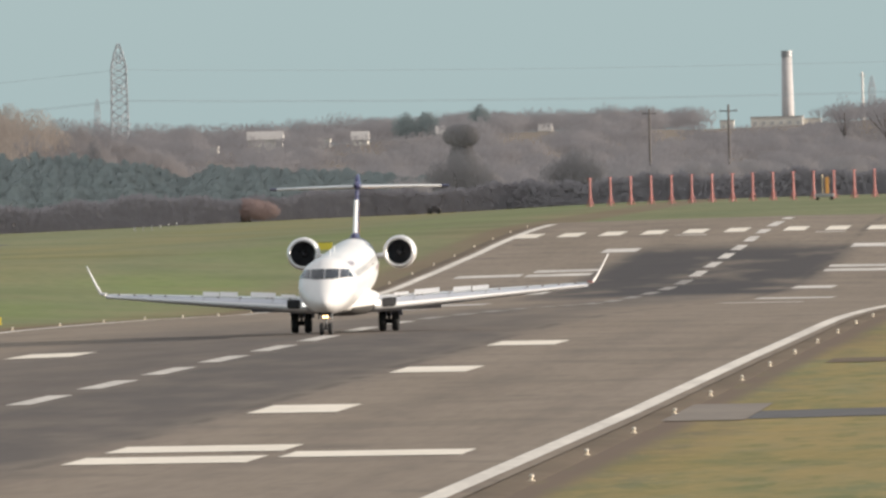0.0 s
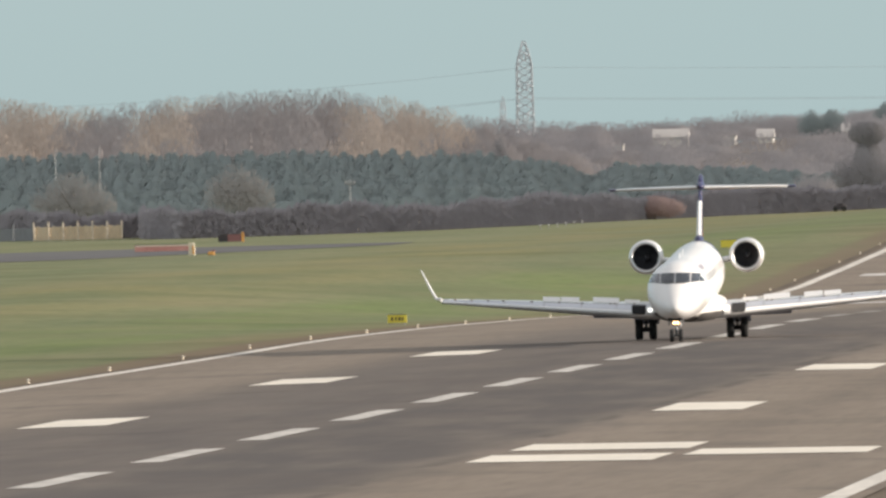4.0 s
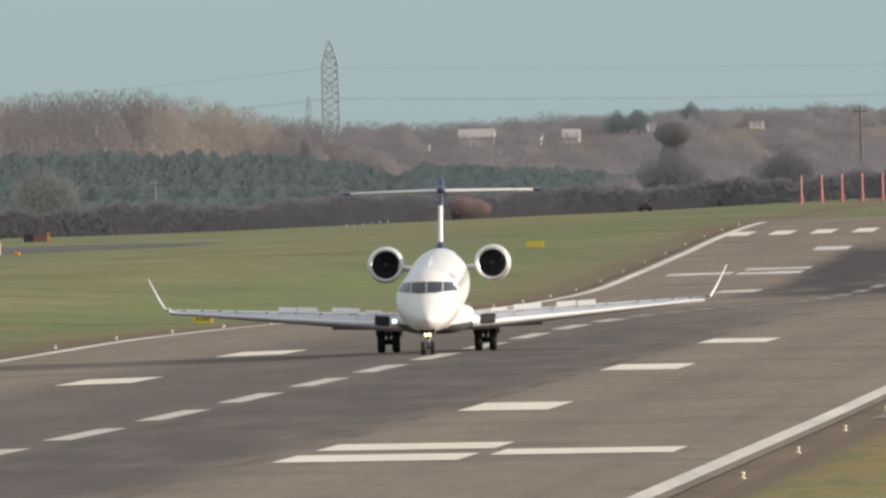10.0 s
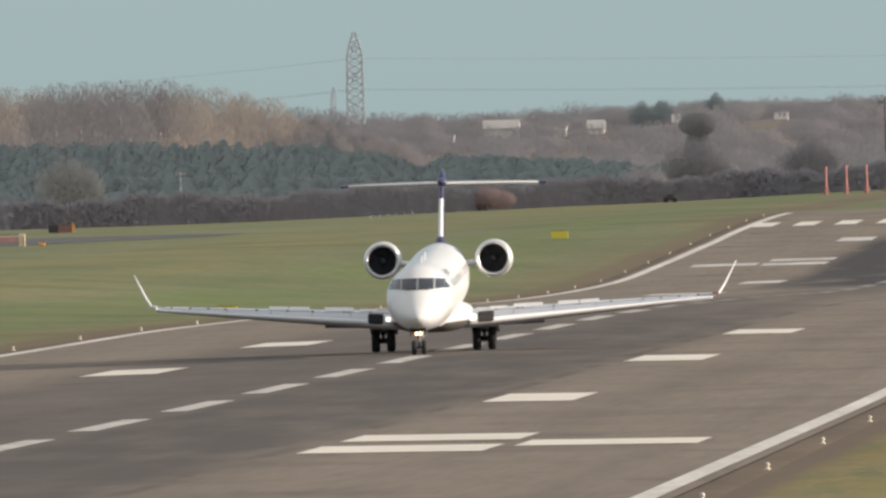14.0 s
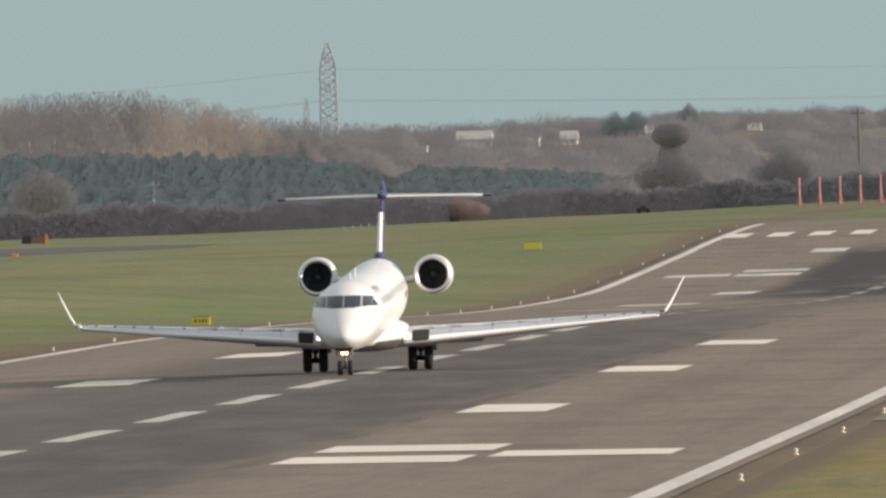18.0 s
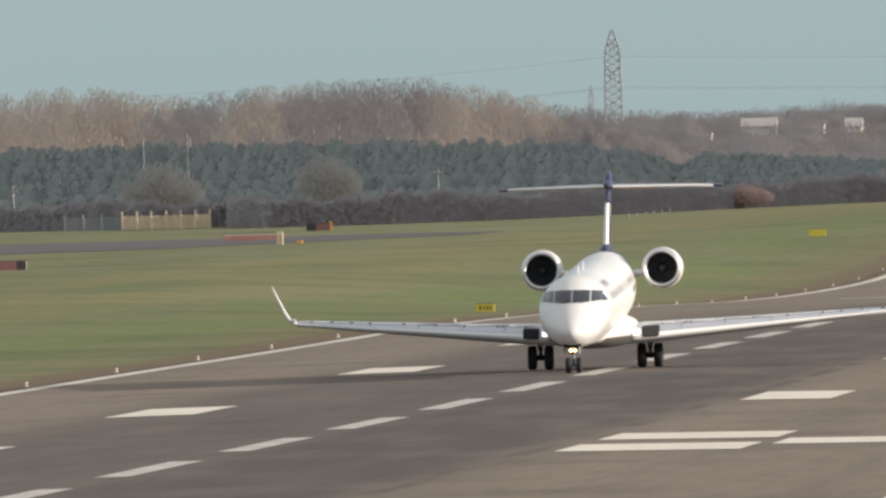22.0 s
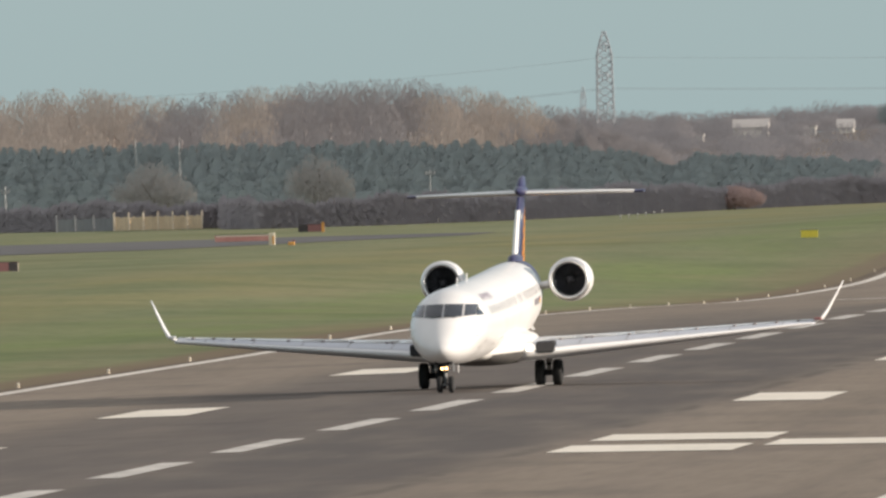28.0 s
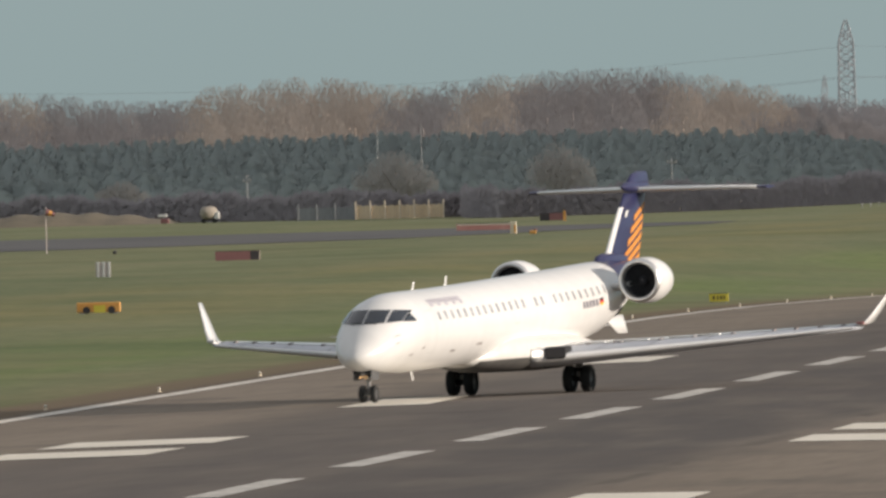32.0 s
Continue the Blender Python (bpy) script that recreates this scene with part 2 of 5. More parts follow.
def box(bm, x0, x1, y0, y1, z0, z1, bevel=0.0, m=None):
    g = bmesh.ops.create_cube(bm, size=1.0, matrix=Matrix.Translation(((x0 + x1) / 2, (y0 + y1) / 2, (z0 + z1) / 2)) @ Matrix.Diagonal((x1 - x0, y1 - y0, z1 - z0, 1)))
    vs = g["verts"]
    if bevel:
        es = {e for v in vs for e in v.link_edges}
        r = bmesh.ops.bevel(bm, geom=list(es), offset=bevel, segments=2, affect="EDGES", profile=0.5)
        vs = list({v for f in r["faces"] for v in f.verts} | {v for v in vs if v.is_valid})
    if m is not None:
        bmesh.ops.transform(bm, matrix=m, verts=[v for v in vs if v.is_valid])
    return bm


def rod(bm, a, b, r0, r1=None, seg=10, caps=True):
    """A tapered rod from a to b."""
    a, b = Vector(a), Vector(b)
    d = b - a
    m = Matrix.Translation((a + b) / 2) @ d.to_track_quat("Z", "Y").to_matrix().to_4x4()
    bmesh.ops.create_cone(bm, cap_ends=caps, segments=seg, radius1=r0, radius2=r0 if r1 is None else r1, depth=d.length, matrix=m)
    return bm


def lathe(bm, outline, seg, m):
    """Turns an outline of (radius, height) round the z axis, then places it by m."""
    rings = []
    for r, h in outline:
        rings.append([bm.verts.new(m @ Vector((r * math.cos(6.283185 * i / seg), r * math.sin(6.283185 * i / seg), h))) for i in range(seg)])
    for p, q in zip(rings, rings[1:]):
        for i in range(seg):
            bm.faces.new((p[i], p[(i + 1) % seg], q[(i + 1) % seg], q[i]))
    return bm


def thing(name, label, category, m=None, group="", kind=""):
    ob = new(name)
    ob.empty_display_size = 0.5
    if m is not None:
        ob.matrix_world = m
    return tagged(ob, label, category, group, kind)


# ---------------------------------------------------------------- ground
PROFILE = [(0, 0), (590, .03), (750, 0), (940, .12), (1040, .14), (1140, .18), (1171, .12), (1238, -.05), (1308, -.32), (1391, -.66), (1525, -1.32),
           (1594, -1.52), (1671, -1.6), (1738, -1.55), (1788, -1.36), (1834, -.92), (1886, -.5), (1937, 0), (1989, .46), (2036, 1.0), (2130, 1.8),
           (2192, 2.15), (2400, 2.45), (2750, 2.85), (3400, 3.0), (5000, 3.0)]
FIELD = [(0, 0), (1200, 0), (3400, 2.2), (5000, 2.4)]
PY, PZ = [q[0] for q in PROFILE], [q[1] for q in PROFILE]
FY, FZ = [q[0] for q in FIELD], [q[1] for q in FIELD]


def smooth01(x):
    x = min(1.0, max(0.0, x))
    return x * x * (3 - 2 * x)


def along(y):
    """Height of the runway's crown: the long profile, rounded."""
    return sum(float(np.interp(y + d, PY, PZ)) for d in (-24, -12, 0, 12, 24)) / 5


def ground_z(x, y):
    lat = x - CL
    k = smooth01((abs(lat) - 26) / 40)
    camber = 0.009 if lat > 0 else 0.014 - 0.008 * smooth01((y - 1000) / 400)
    z = (1 - k) * (along(y) - camber * min(abs(lat), 26)) + k * float(np.interp(y, FY, FZ))
    hill = smooth01((y - 3350) / 1000) * (11.5 + 2.0 * math.sin(lat * 0.021 + 1.0) + 1.2 * math.sin(lat * 0.05))
    return z + hill * smooth01((lat + 420) / 200)


def sheet(xs, ys, lift):
    verts = [(x, y, ground_z(x, y) + lift) for y in ys for x in xs]
    w = len(xs)
    return verts, [(j * w + i, j * w + i + 1, (j + 1) * w + i + 1, (j + 1) * w + i) for j in range(len(ys) - 1) for i in range(w - 1)]


gx = [CL + v for v in (-3000, -1500, -800, -600, -450, -380, -320, -280, -250, -220, -200, -180, -160, -145, -130, -120, -110, -100, -90, -80, -72, -66, -60, -54, -48, -42, -36, -31, -26, -22, -12, 0, 12, 22, 26, 31, 36, 42, 50, 60, 70, 85, 100, 130, 170, 220, 300, 500, 1000, 3000)]
gy = [-1500, -600, -200, 0, 150, 300, 400] + list(range(450, 1200, 25)) + list(range(1200, 2300, 12)) + list(range(2300, 3400, 40)) + list(range(3400, 4500, 60)) + [4600, 4800, 4950]
ground = mesh_ob("ground", *sheet(gx, gy, -0.06), GRASS, smooth=True)
tagged(ground, "rough mown airfield grass with yellowed strips", "grass", kind="structure")

runway_y = list(range(-60, 1200, 20)) + list(range(1200, 2240, 10)) + [2240]
runway = mesh_ob("runway", *sheet([CL + v for v in (-22.9, -15, -8, 0, 8, 15, 22.9)], runway_y, 0.0), TARMAC, smooth=True)
tagged(runway, "long grey asphalt runway with dark rubber streaks and worn paint", "runway", kind="structure")
# rough paved margin between the edge line and the grass
for side in (-1, 1):
    a, b = (-23.7, -22.9) if side < 0 else (22.9, 23.6)
    v, f = sheet([CL + q for q in ((a - .4, a, b) if side < 0 else (a, b, b + .4))], runway_y, -0.02)
    v = [(x, y, z - .07) if i % 3 == (0 if side < 0 else 2) else (x, y, z) for i, (x, y, z) in enumerate(v)]  # its outer edge dips into the grass
    tagged(mesh_ob("shoulder", v, f, SHOULDER, smooth=True), "weathered asphalt runway shoulder beside the grass", "shoulder", kind="structure")


def strip(name, lat0, lat1, y0, y1, material, lift=0.02, parent=None):
    """A painted bar on the runway that follows its surface."""
    k = max(1, int((y1 - y0) / 8))
    v, f = sheet([CL + lat0, CL + lat1], [y0 + (y1 - y0) * i / k for i in range(k + 1)], lift)
    return mesh_ob(name, v, f, material, parent)


for side in (-1, 1):
    strip("edge_line", *((21.90, 22.54) if side > 0 else (-22.49, -21.71)), -40, 2206, EDGEPAINT, parent=runway)
for i in range(-8, 32):
    y = 557 + 50 * i + 3
    strip("centre_line_dash", -0.45, 0.45, y, y + 30, DASHPAINT if y < 1180 else FAINT if y < 1780 else WORN, parent=runway)
for y in (2128, 2178):
    strip("centre_line_dash", -0.45, 0.45, y, y + 24, WORN, parent=runway)
for side in (-1, 1):
    for y0, y1 in ((534, 557), (773.5, 796.5), (902.5, 925.5), (1019.5, 1042.5), (1704, 1730), (1968, 1990)):
        mid = 10.8 if side > 0 else -9.95
        strip("touchdown_bar", mid - 1.48, mid + 1.48, y0, y1, PAINT if y0 < 1200 else WORN, parent=runway)
    for lat, y0, y1 in ((12.05, 648, 663), (12.05, 673, 688), (17.6, 658, 671), (12.05, 1826, 1840), (12.05, 1850, 1864), (17.6, 1838, 1852), (12.05, 1455, 1478), (12.05, 1565, 1590)):
        mid = lat if side > 0 else 0.85 - lat
        strip("aiming_bar", mid - 2.55, mid + 2.55, y0 + (8 if side < 0 and lat < 13 else 0), y1 + (8 if side < 0 and lat < 13 else 0), PAINT if y0 < 1200 else WORN, parent=runway)
for i in range(6):
    for side in (-1, 1):
        lat = side * (2.6 + 3.65 * i)
        strip("threshold_stripe", lat - 0.95, lat + 0.95, 2076, 2106, PAINT, parent=runway)
strip("threshold_line", -7.4, 7.4, 2062, 2066, WORN, parent=runway)


# ---------------------------------------------------------------- the airliner: origin on the ground between the main wheels, nose along +y
WHITE = mat("white_aircraft_paint", (0.74, 0.732, 0.713), (0.80, 0.792, 0.772), 0.25, scale=5, fine=30)
# the blue tint stands in for sky light on the shaded wing
WINGGREY = mat("grey_wing_paint", (0.49, 0.515, 0.565), (0.565, 0.585, 0.63), 0.45, scale=3, fine=20)
# the belly's shade as a colour, with a little soil in it
BELLYSHADE = mat("shaded_soiled_belly", (0.065, 0.063, 0.060), (0.11, 0.105, 0.096), 0.7, scale=1.5, fine=20)
# dark blue-grey: the shade under the wing is put into the flap colour
FLAPSHADE = mat("shaded_flap_blue", (0.16, 0.185, 0.255), (0.20, 0.225, 0.30), 0.5, scale=2, fine=20)
BELLY = mat("soiled_white_paint", (0.66, 0.64, 0.60), (0.76, 0.74, 0.70), 0.35, scale=2.2, fine=20)
BLUE = mat("dark_blue_paint", (0.022, 0.024, 0.078), (0.028, 0.030, 0.095), 0.35, scale=3, fine=20)
ORANGE = mat("orange_paint", (0.66, 0.25, 0.035), (0.74, 0.30, 0.05), 0.4, scale=3, fine=20)
GREYBLUE = mat("grey_blue_lettering", (0.42, 0.40, 0.45))
INK = mat("dark_registration_paint", (0.24, 0.23, 0.25))
METAL = mat("polished_metal", (0.76, 0.75, 0.73), (0.84, 0.83, 0.81), 0.42, 1.0, scale=1, fine=20)
DULL = mat("dull_metal", (0.30, 0.30, 0.31), (0.42, 0.42, 0.42), 0.45, 0.8, scale=1, fine=20)
DARK = mat("dark_cavity", (0.012, 0.012, 0.014), (0.02, 0.02, 0.022), 0.8, scale=1, fine=20)
DUCT = mat("intake_duct_grey", (0.06, 0.06, 0.07), (0.085, 0.085, 0.095), 0.75, scale=1, fine=20)
FANBLADE = mat("fan_blade_metal", (0.065, 0.065, 0.072), (0.085, 0.085, 0.092), 0.7, 0.2, scale=0.5, fine=20)
TYRE = mat("tyre_rubber", (0.018, 0.018, 0.018), (0.03, 0.03, 0.03), 0.85, scale=0.4, fine=20)
RIM = mat("dark_wheel_rim", (0.07, 0.07, 0.07), (0.11, 0.11, 0.11), 0.5, scale=0.5, fine=20)
STRUT = mat("gear_grey_paint", (0.26, 0.26, 0.26), (0.34, 0.34, 0.33), 0.45, scale=0.5, fine=20)
GLASS = mat("dark_window_glass", (0.018, 0.024, 0.034), (0.032, 0.041, 0.054), 0.12, scale=1, fine=10)
GLASS.node_tree.nodes["Principled BSDF"].inputs["Coat Weight"].default_value = 0.25
# pale base colour imitates the reflection in the cabin windows
CABINPANE = mat("cabin_window_pane", (0.37, 0.37, 0.38), (0.43, 0.43, 0.44), 0.2, scale=1, fine=10)
FRAME = mat("window_frame_grey", (0.50, 0.50, 0.50))
SLAT = mat("pale_slat_paint", (0.76, 0.76, 0.76), (0.82, 0.82, 0.81), 0.45, scale=2, fine=20)
HINGE = mat("brown_grey_fairing", (0.24, 0.21, 0.20), (0.30, 0.27, 0.26), 0.6, scale=1, fine=20)
SEAM = mat("panel_seam", (0.36, 0.365, 0.37))
LIGHT = mat("landing_light_glow", (1.0, 0.97, 0.90), glow=1.0)
WARM = mat("taxi_light_glow", (1.0, 0.60, 0.26), glow=6.0)
REDLENS = mat("red_light_lens", (0.32, 0.15, 0.14), glow=0.03)
BLACKP, REDP, GOLDP = mat("black_paint", (0.02, 0.02, 0.02)), mat("red_paint", (0.6, 0.03, 0.03)), mat("gold_paint", (0.8, 0.5, 0.05))

# y, centre height, half width, half height
HULL = [(-14.4, 3.42, 0.06, 0.07), (-14.1, 3.41, 0.17, 0.18), (-13.2, 3.33, 0.40, 0.38), (-12, 3.19, 0.64, 0.60), (-10.5, 3.00, 0.90, 0.86), (-9, 2.82, 1.10, 1.06),
        (-7, 2.64, 1.27, 1.24), (-5, 2.54, 1.33, 1.325), (-3, 2.51, 1.345, 1.345), (0, 2.51, 1.345, 1.345), (5, 2.51, 1.345, 1.345), (10, 2.51, 1.345, 1.345),
        (14, 2.51, 1.345, 1.345), (15.2, 2.50, 1.335, 1.335), (16.2, 2.45, 1.30, 1.29), (17.0, 2.36, 1.235, 1.20), (17.7, 2.25, 1.14, 1.06), (18.3, 2.13, 1.01, 0.90),
        (18.9, 2.01, 0.83, 0.72), (19.4, 1.91, 0.61, 0.52), (19.75, 1.85, 0.38, 0.32), (19.93, 1.82, 0.19, 0.16), (20.0, 1.81, 0.03, 0.03)]
HULL = [(y if y < 14 else 14 + (y - 14) * 0.83, z - 0.021 * (y - 2.0), w, h) for y, z, w, h in HULL]  # it stands nose low
HULL = [(y, z + 0.013 * max(0.0, 9.0 - y), w, h) for y, z, w, h in HULL]
HULL = [(y, z + 0.055 * min(1.0, max(0.0, (y - 13.6) / 2.0)), w, h - 0.045 * min(1.0, max(0.0, (y - 13.6) / 2.0)) * min(1.0, h / .5)) for y, z, w, h in HULL]
HY = [q[0] for q in HULL]


def hull(y):
    return [float(np.interp(y, HY, [q[k] for q in HULL])) for k in (1, 2, 3)]


def skin(y, angle, off=0.0):
    """A point of the hull's skin; angle from the top, towards the plane's right."""
    zc, hw, hh = hull(y)
    return Vector(((hw + off) * math.sin(angle), y, zc + (hh + off) * math.cos(angle)))


def front(x, z, off=0.0):
    """The foremost point of the nose at that x and z."""
    lo, hi = 12.0, 20.0
    for _ in range(40):
        y = (lo + hi) / 2
        zc, hw, hh = hull(y)
        if (x / hw) ** 2 + ((z - zc) / hh) ** 2 < 1:
            lo = y
        else:
            hi = y
    zc, hw, hh = hull(lo)
    nrm = Vector((x / hw ** 2, 0.45, (z - zc) / hh ** 2)).normalized()
    return Vector((x, lo, z)) + nrm * off


def patch(bm, rows):
    """A sheet through rows of points."""
    vs = [[bm.verts.new(p) for p in r] for r in rows]
    for a, b in zip(vs, vs[1:]):
        for i in range(len(a) - 1):
            bm.faces.new((a[i], a[i + 1], b[i + 1], b[i]))
    return bm


def skin_patch(y0, y1, a0, a1, off, ky=1, ka=4, slant=0.0):
    bm = bmesh.new()
    rows = []
    for j in range(ky + 1):
        y = y0 + (y1 - y0) * j / ky
        rows.append([skin(y + slant * i / ka, a0 + (a1 - a0) * i / ka, off) for i in range(ka + 1)])
    return patch(bm, rows)


WINGST = [  # x, leading edge y, chord, height, thickness
    (0.9, 4.1, 5.7, 1.19, 0.62), (2.6, 3.05, 4.55, 1.27, 0.57), (4.6, 1.85, 3.35, 1.41, 0.46), (8.0, 0.1, 2.35, 1.66, 0.31), (11.3, -1.6, 1.50, 1.91, 0.16)]


CHORDS = (0, .015, .06, .15, .32, .52, .72, .88, 1.0)
UPPER = (0, .09, .17, .26, .40, .55, .66, .74, .78)
LOWER = (0, .17, .30, .44, .52, .32, -.16, -.54, -.75)


def station(x):
    """Leading edge, chord, height and thickness of the wing at x."""
    return [float(np.interp(x, [q[0] for q in WINGST], [q[k] for q in WINGST])) for k in range(1, 5)]


def foil(x, s=1):
    """Section of the wing at x: points round it. The wing stands nose down, so that its upper skin shows from ahead."""
    le, ch, z, th = station(x)
    up = [(s * x, le - c * ch, z + u * th) for c, u in zip(CHORDS, UPPER)]
    dn = [(s * x, le - c * ch, z - d * th) for c, d in list(zip(CHORDS, LOWER))[-2:0:-1]]
    return [Vector(p) for p in up + dn]


def loft(bm, rings, caps=True):
    vs = [[bm.verts.new(p) for p in r] for r in rings]
    k = len(vs[0])
    for a, b in zip(vs, vs[1:]):
        for i in range(k):
            bm.faces.new((a[i], a[(i + 1) % k], b[(i + 1) % k], b[i]))
    if caps:
        bm.faces.new(vs[0])
        bm.faces.new(vs[-1])
    return bm


def wing_top(x, c, off=0.0):
    le, ch, z, th = station(x)
    return Vector((x, le - c * ch, z + float(np.interp(c, CHORDS, UPPER)) * th + off))


def fin_ring(z, le, te, half):
    ch = le - te
    pts = [(0, 0), (0.04, 0.5), (0.15, 0.9), (0.35, 1.0), (0.65, 0.72), (0.9, 0.25), (1, 0.05)]
    return [Vector((half * h, le - c * ch, z)) for c, h in pts] + [Vector((-half * h, le - c * ch, z)) for c, h in reversed(pts[1:])]


def wheel(name, parent, x, y, r, w):
    hub = new(name)
    hub.parent = parent
    hub.location = (x, y, r)
    turn = pose(0, 0, 0, 0, 90, 0)
    bm = bmesh.new()
    k = r * 0.58
    lathe(bm, [(k, -w / 2 * .8), (r * .86, -w / 2), (r * .97, -w / 2 * .75), (r, -w * .2), (r, w * .2), (r * .97, w / 2 * .75), (r * .86, w / 2), (k, w / 2 * .8), (k, -w / 2 * .8)], 28, turn)
    part("tyre", bm, TYRE, hub, smooth=True)
    bm = bmesh.new()
    lathe(bm, [(0.02, -w * .34), (k * .5, -w * .34), (k * .6, -w * .2), (k * .92, -w * .25), (k, -w * .42), (k, w * .42), (k * .92, w * .25), (k * .6, w * .2), (k * .5, w * .34), (0.02, w * .34)], 20, turn)
    part("rim", bm, RIM, hub, "dark grey wheel rim")
    return hub


def build_airliner():
    jet = thing("airliner", "white twin-engine regional jet with a dark blue and orange tail", "airplane")
    moving = {"spoiler": [], "flap": [], "wheel": []}
    # hull
    bm = bmesh.new()
    ys = sorted(set(HY) | set(np.linspace(-14, HY[-1] - .3, 60).round(2).tolist()))
    loft(bm, [[skin(y, 2 * math.pi * i / 48) for i in range(48)] for y in ys])
    part("fuselage", bm, WHITE, jet, "glossy white fuselage", smooth=True)
    # belly fairing
    bm = bmesh.new()
    rings = []
    for y, hw, top, bot in ((7.6, .22, 1.30, 1.12), (7.1, .72, 1.52, .98), (6.2, 1.18, 1.80, .88), (5.0, 1.46, 1.98, .81), (3.6, 1.58, 2.06, .78), (0, 1.60, 2.06, .78), (-2.6, 1.54, 2.0, .82), (-4.6, 1.26, 1.85, .95), (-5.9, .75, 1.62, 1.14), (-6.6, .2, 1.42, 1.26)):
        zc, hh = (top + bot) / 2, (top - bot) / 2
        rings.append([Vector((hw * abs(math.cos(q)) ** .7 * math.copysign(1, math.cos(q)), y, zc + hh * abs(math.sin(q)) ** (.55 if math.sin(q) > 0 else .95) * math.copysign(1, math.sin(q)))) for q in [2 * math.pi * i / 28 for i in range(28)]])
    loft(bm, rings)
    # dark sheet over the lower fairing: the shade below the wing, painted on
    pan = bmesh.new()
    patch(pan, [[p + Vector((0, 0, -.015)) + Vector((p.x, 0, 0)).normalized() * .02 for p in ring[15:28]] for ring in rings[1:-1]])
    part("belly_fairing", bm, BELLY, jet, "smooth white belly fairing, slightly soiled", smooth=True)
    part("belly_shade", pan, BELLYSHADE, jet, "dark belly underside, soiled and with its shade painted in", smooth=True)
    # windscreen: panes on the nose with an arched sill, then the side panes
    sill, head = lambda x: 2.575 + .070 * x * x, lambda x: 3.025 - .030 * x * x
    bm = bmesh.new()
    patch(bm, [[front(x, sill(x) - .02 + (head(x) - sill(x) + .04) * j / 3, 0.012) for x in [-1.03 + 2.06 * i / 14 for i in range(15)]] for j in range(4)])
    part("windscreen_surround", bm, FRAME, jet, "grey windscreen surround", smooth=True)
    for x0, x1 in ((-0.63, -0.035), (0.035, 0.63), (-1.02, -0.695), (0.695, 1.02)):
        bm = bmesh.new()
        patch(bm, [[front(x, sill(x) + (head(x) - sill(x)) * j / 3, 0.024) for x in [x0 + (x1 - x0) * i / 6 for i in range(7)]] for j in range(4)])
        part("windscreen_pane", bm, GLASS, jet, "dark windscreen pane", smooth=True)
    for s in (-1, 1):
        rows = []
        for j in range(4):
            z = sill(1.02) + (head(1.02) - sill(1.02)) * j / 3
            y0, y1 = front(1.03, z).y + .02, 15.72 + .34 * j / 3
            row = []
            for i in range(5):
                y = y0 + (y1 - y0) * i / 4
                zc, hw, hh = hull(y)
                row.append(Vector((s * (hw * math.sqrt(max(0.0, 1 - ((z - zc) / hh) ** 2)) + 0.036), y, z)))
            rows.append(row)
        part("cockpit_side_pane", patch(bmesh.new(), rows), GLASS, jet, "dark cockpit side window", smooth=True)
        # cabin windows
        for i in range(27):
            y = 13.2 - 0.74 * i
            if i in (14, 17):
                continue
            ang = s * math.acos(0.37)
            bm = skin_patch(y - 0.10, y + 0.10, ang - s * 0.115, ang + s * 0.115, 0.012, 1, 3)
            part("cabin_window", bm, CABINPANE, jet)
        # doors, drawn by their seams
        for y0, y1, a0, a1 in ((13.75, 14.55, 1.02, 2.12), (4.25, 4.85, 1.05, 1.65)):
            for ya, yb, aa, ab in ((y0, y0 + .012, a0, a1), (y1 - .012, y1, a0, a1), (y0, y1, a0, a0 + .01), (y0, y1, a1 - .01, a1)):
                part("door_seam", skin_patch(ya, yb, s * aa, s * ab, 0.008, 1, 8), SEAM, jet)
        # lettering: bars of its size, and the registration with its small flag
        for i, (y0, y1) in enumerate(tuple((13.5 - .42 * k, 13.5 - .42 * k - .27) for k in range(9))):
            part("lettering_bar", skin_patch(y1, y0, s * 0.68, s * (0.84 if i % 2 else 0.93), 0.01, 1, 4), GREYBLUE, jet, "grey-blue lettering bar")
        for y0, y1 in ((-3.35, -3.1), (-3.75, -3.45), (-4.15, -3.85), (-4.55, -4.25), (-4.95, -4.65)):
            part("registration_bar", skin_patch(y0, y1, s * 1.40, s * 1.57, 0.01, 1, 3), INK, jet, "dark registration bar")
        for k, c in enumerate((BLACKP, REDP, GOLDP)):
            part("flag_stripe", skin_patch(-5.65, -5.15, s * (1.40 + .06 * k), s * (1.46 + .06 * k), 0.01, 1, 2), c, jet)
        # small panels and vents
        for y, a, w in ((15.0, 1.95, .25), (11.5, 2.1, .5), (8.6, 2.0, .6), (16.0, 2.1, .3)):
            part("access_panel", skin_patch(y - w / 2, y + w / 2, s * a, s * (a + .06), 0.008, 1, 2), HINGE, jet, "small dark panel")
        # wing
        bm = bmesh.new()
        loft(bm, [foil(x, s) for x in (0.9, 1.7, 2.6, 3.6, 4.6, 6.3, 8.0, 9.7, 11.3)])
        wing = part("wing", bm, WINGGREY, jet, "light grey swept wing", smooth=True)
        bm = bmesh.new()
        rows = []
        for x in (1.6, 2.6, 3.6, 4.6, 6.3, 8.0, 9.7, 11.2):
            le, ch, z, th = station(x)
            rows.append([Vector((s * x, le - c * ch + 0.02, z + u * th)) for c, u in ((0.065, .185), (0.04, .15), (0.015, .10), (0, 0.0), (0.015, -.18), (0.04, -.265), (0.065, -.32))])
        part("leading_edge", patch(bm, rows), SLAT, wing, "pale grey leading edge", smooth=True)
        # winglet
        bm = bmesh.new()
        rings = []
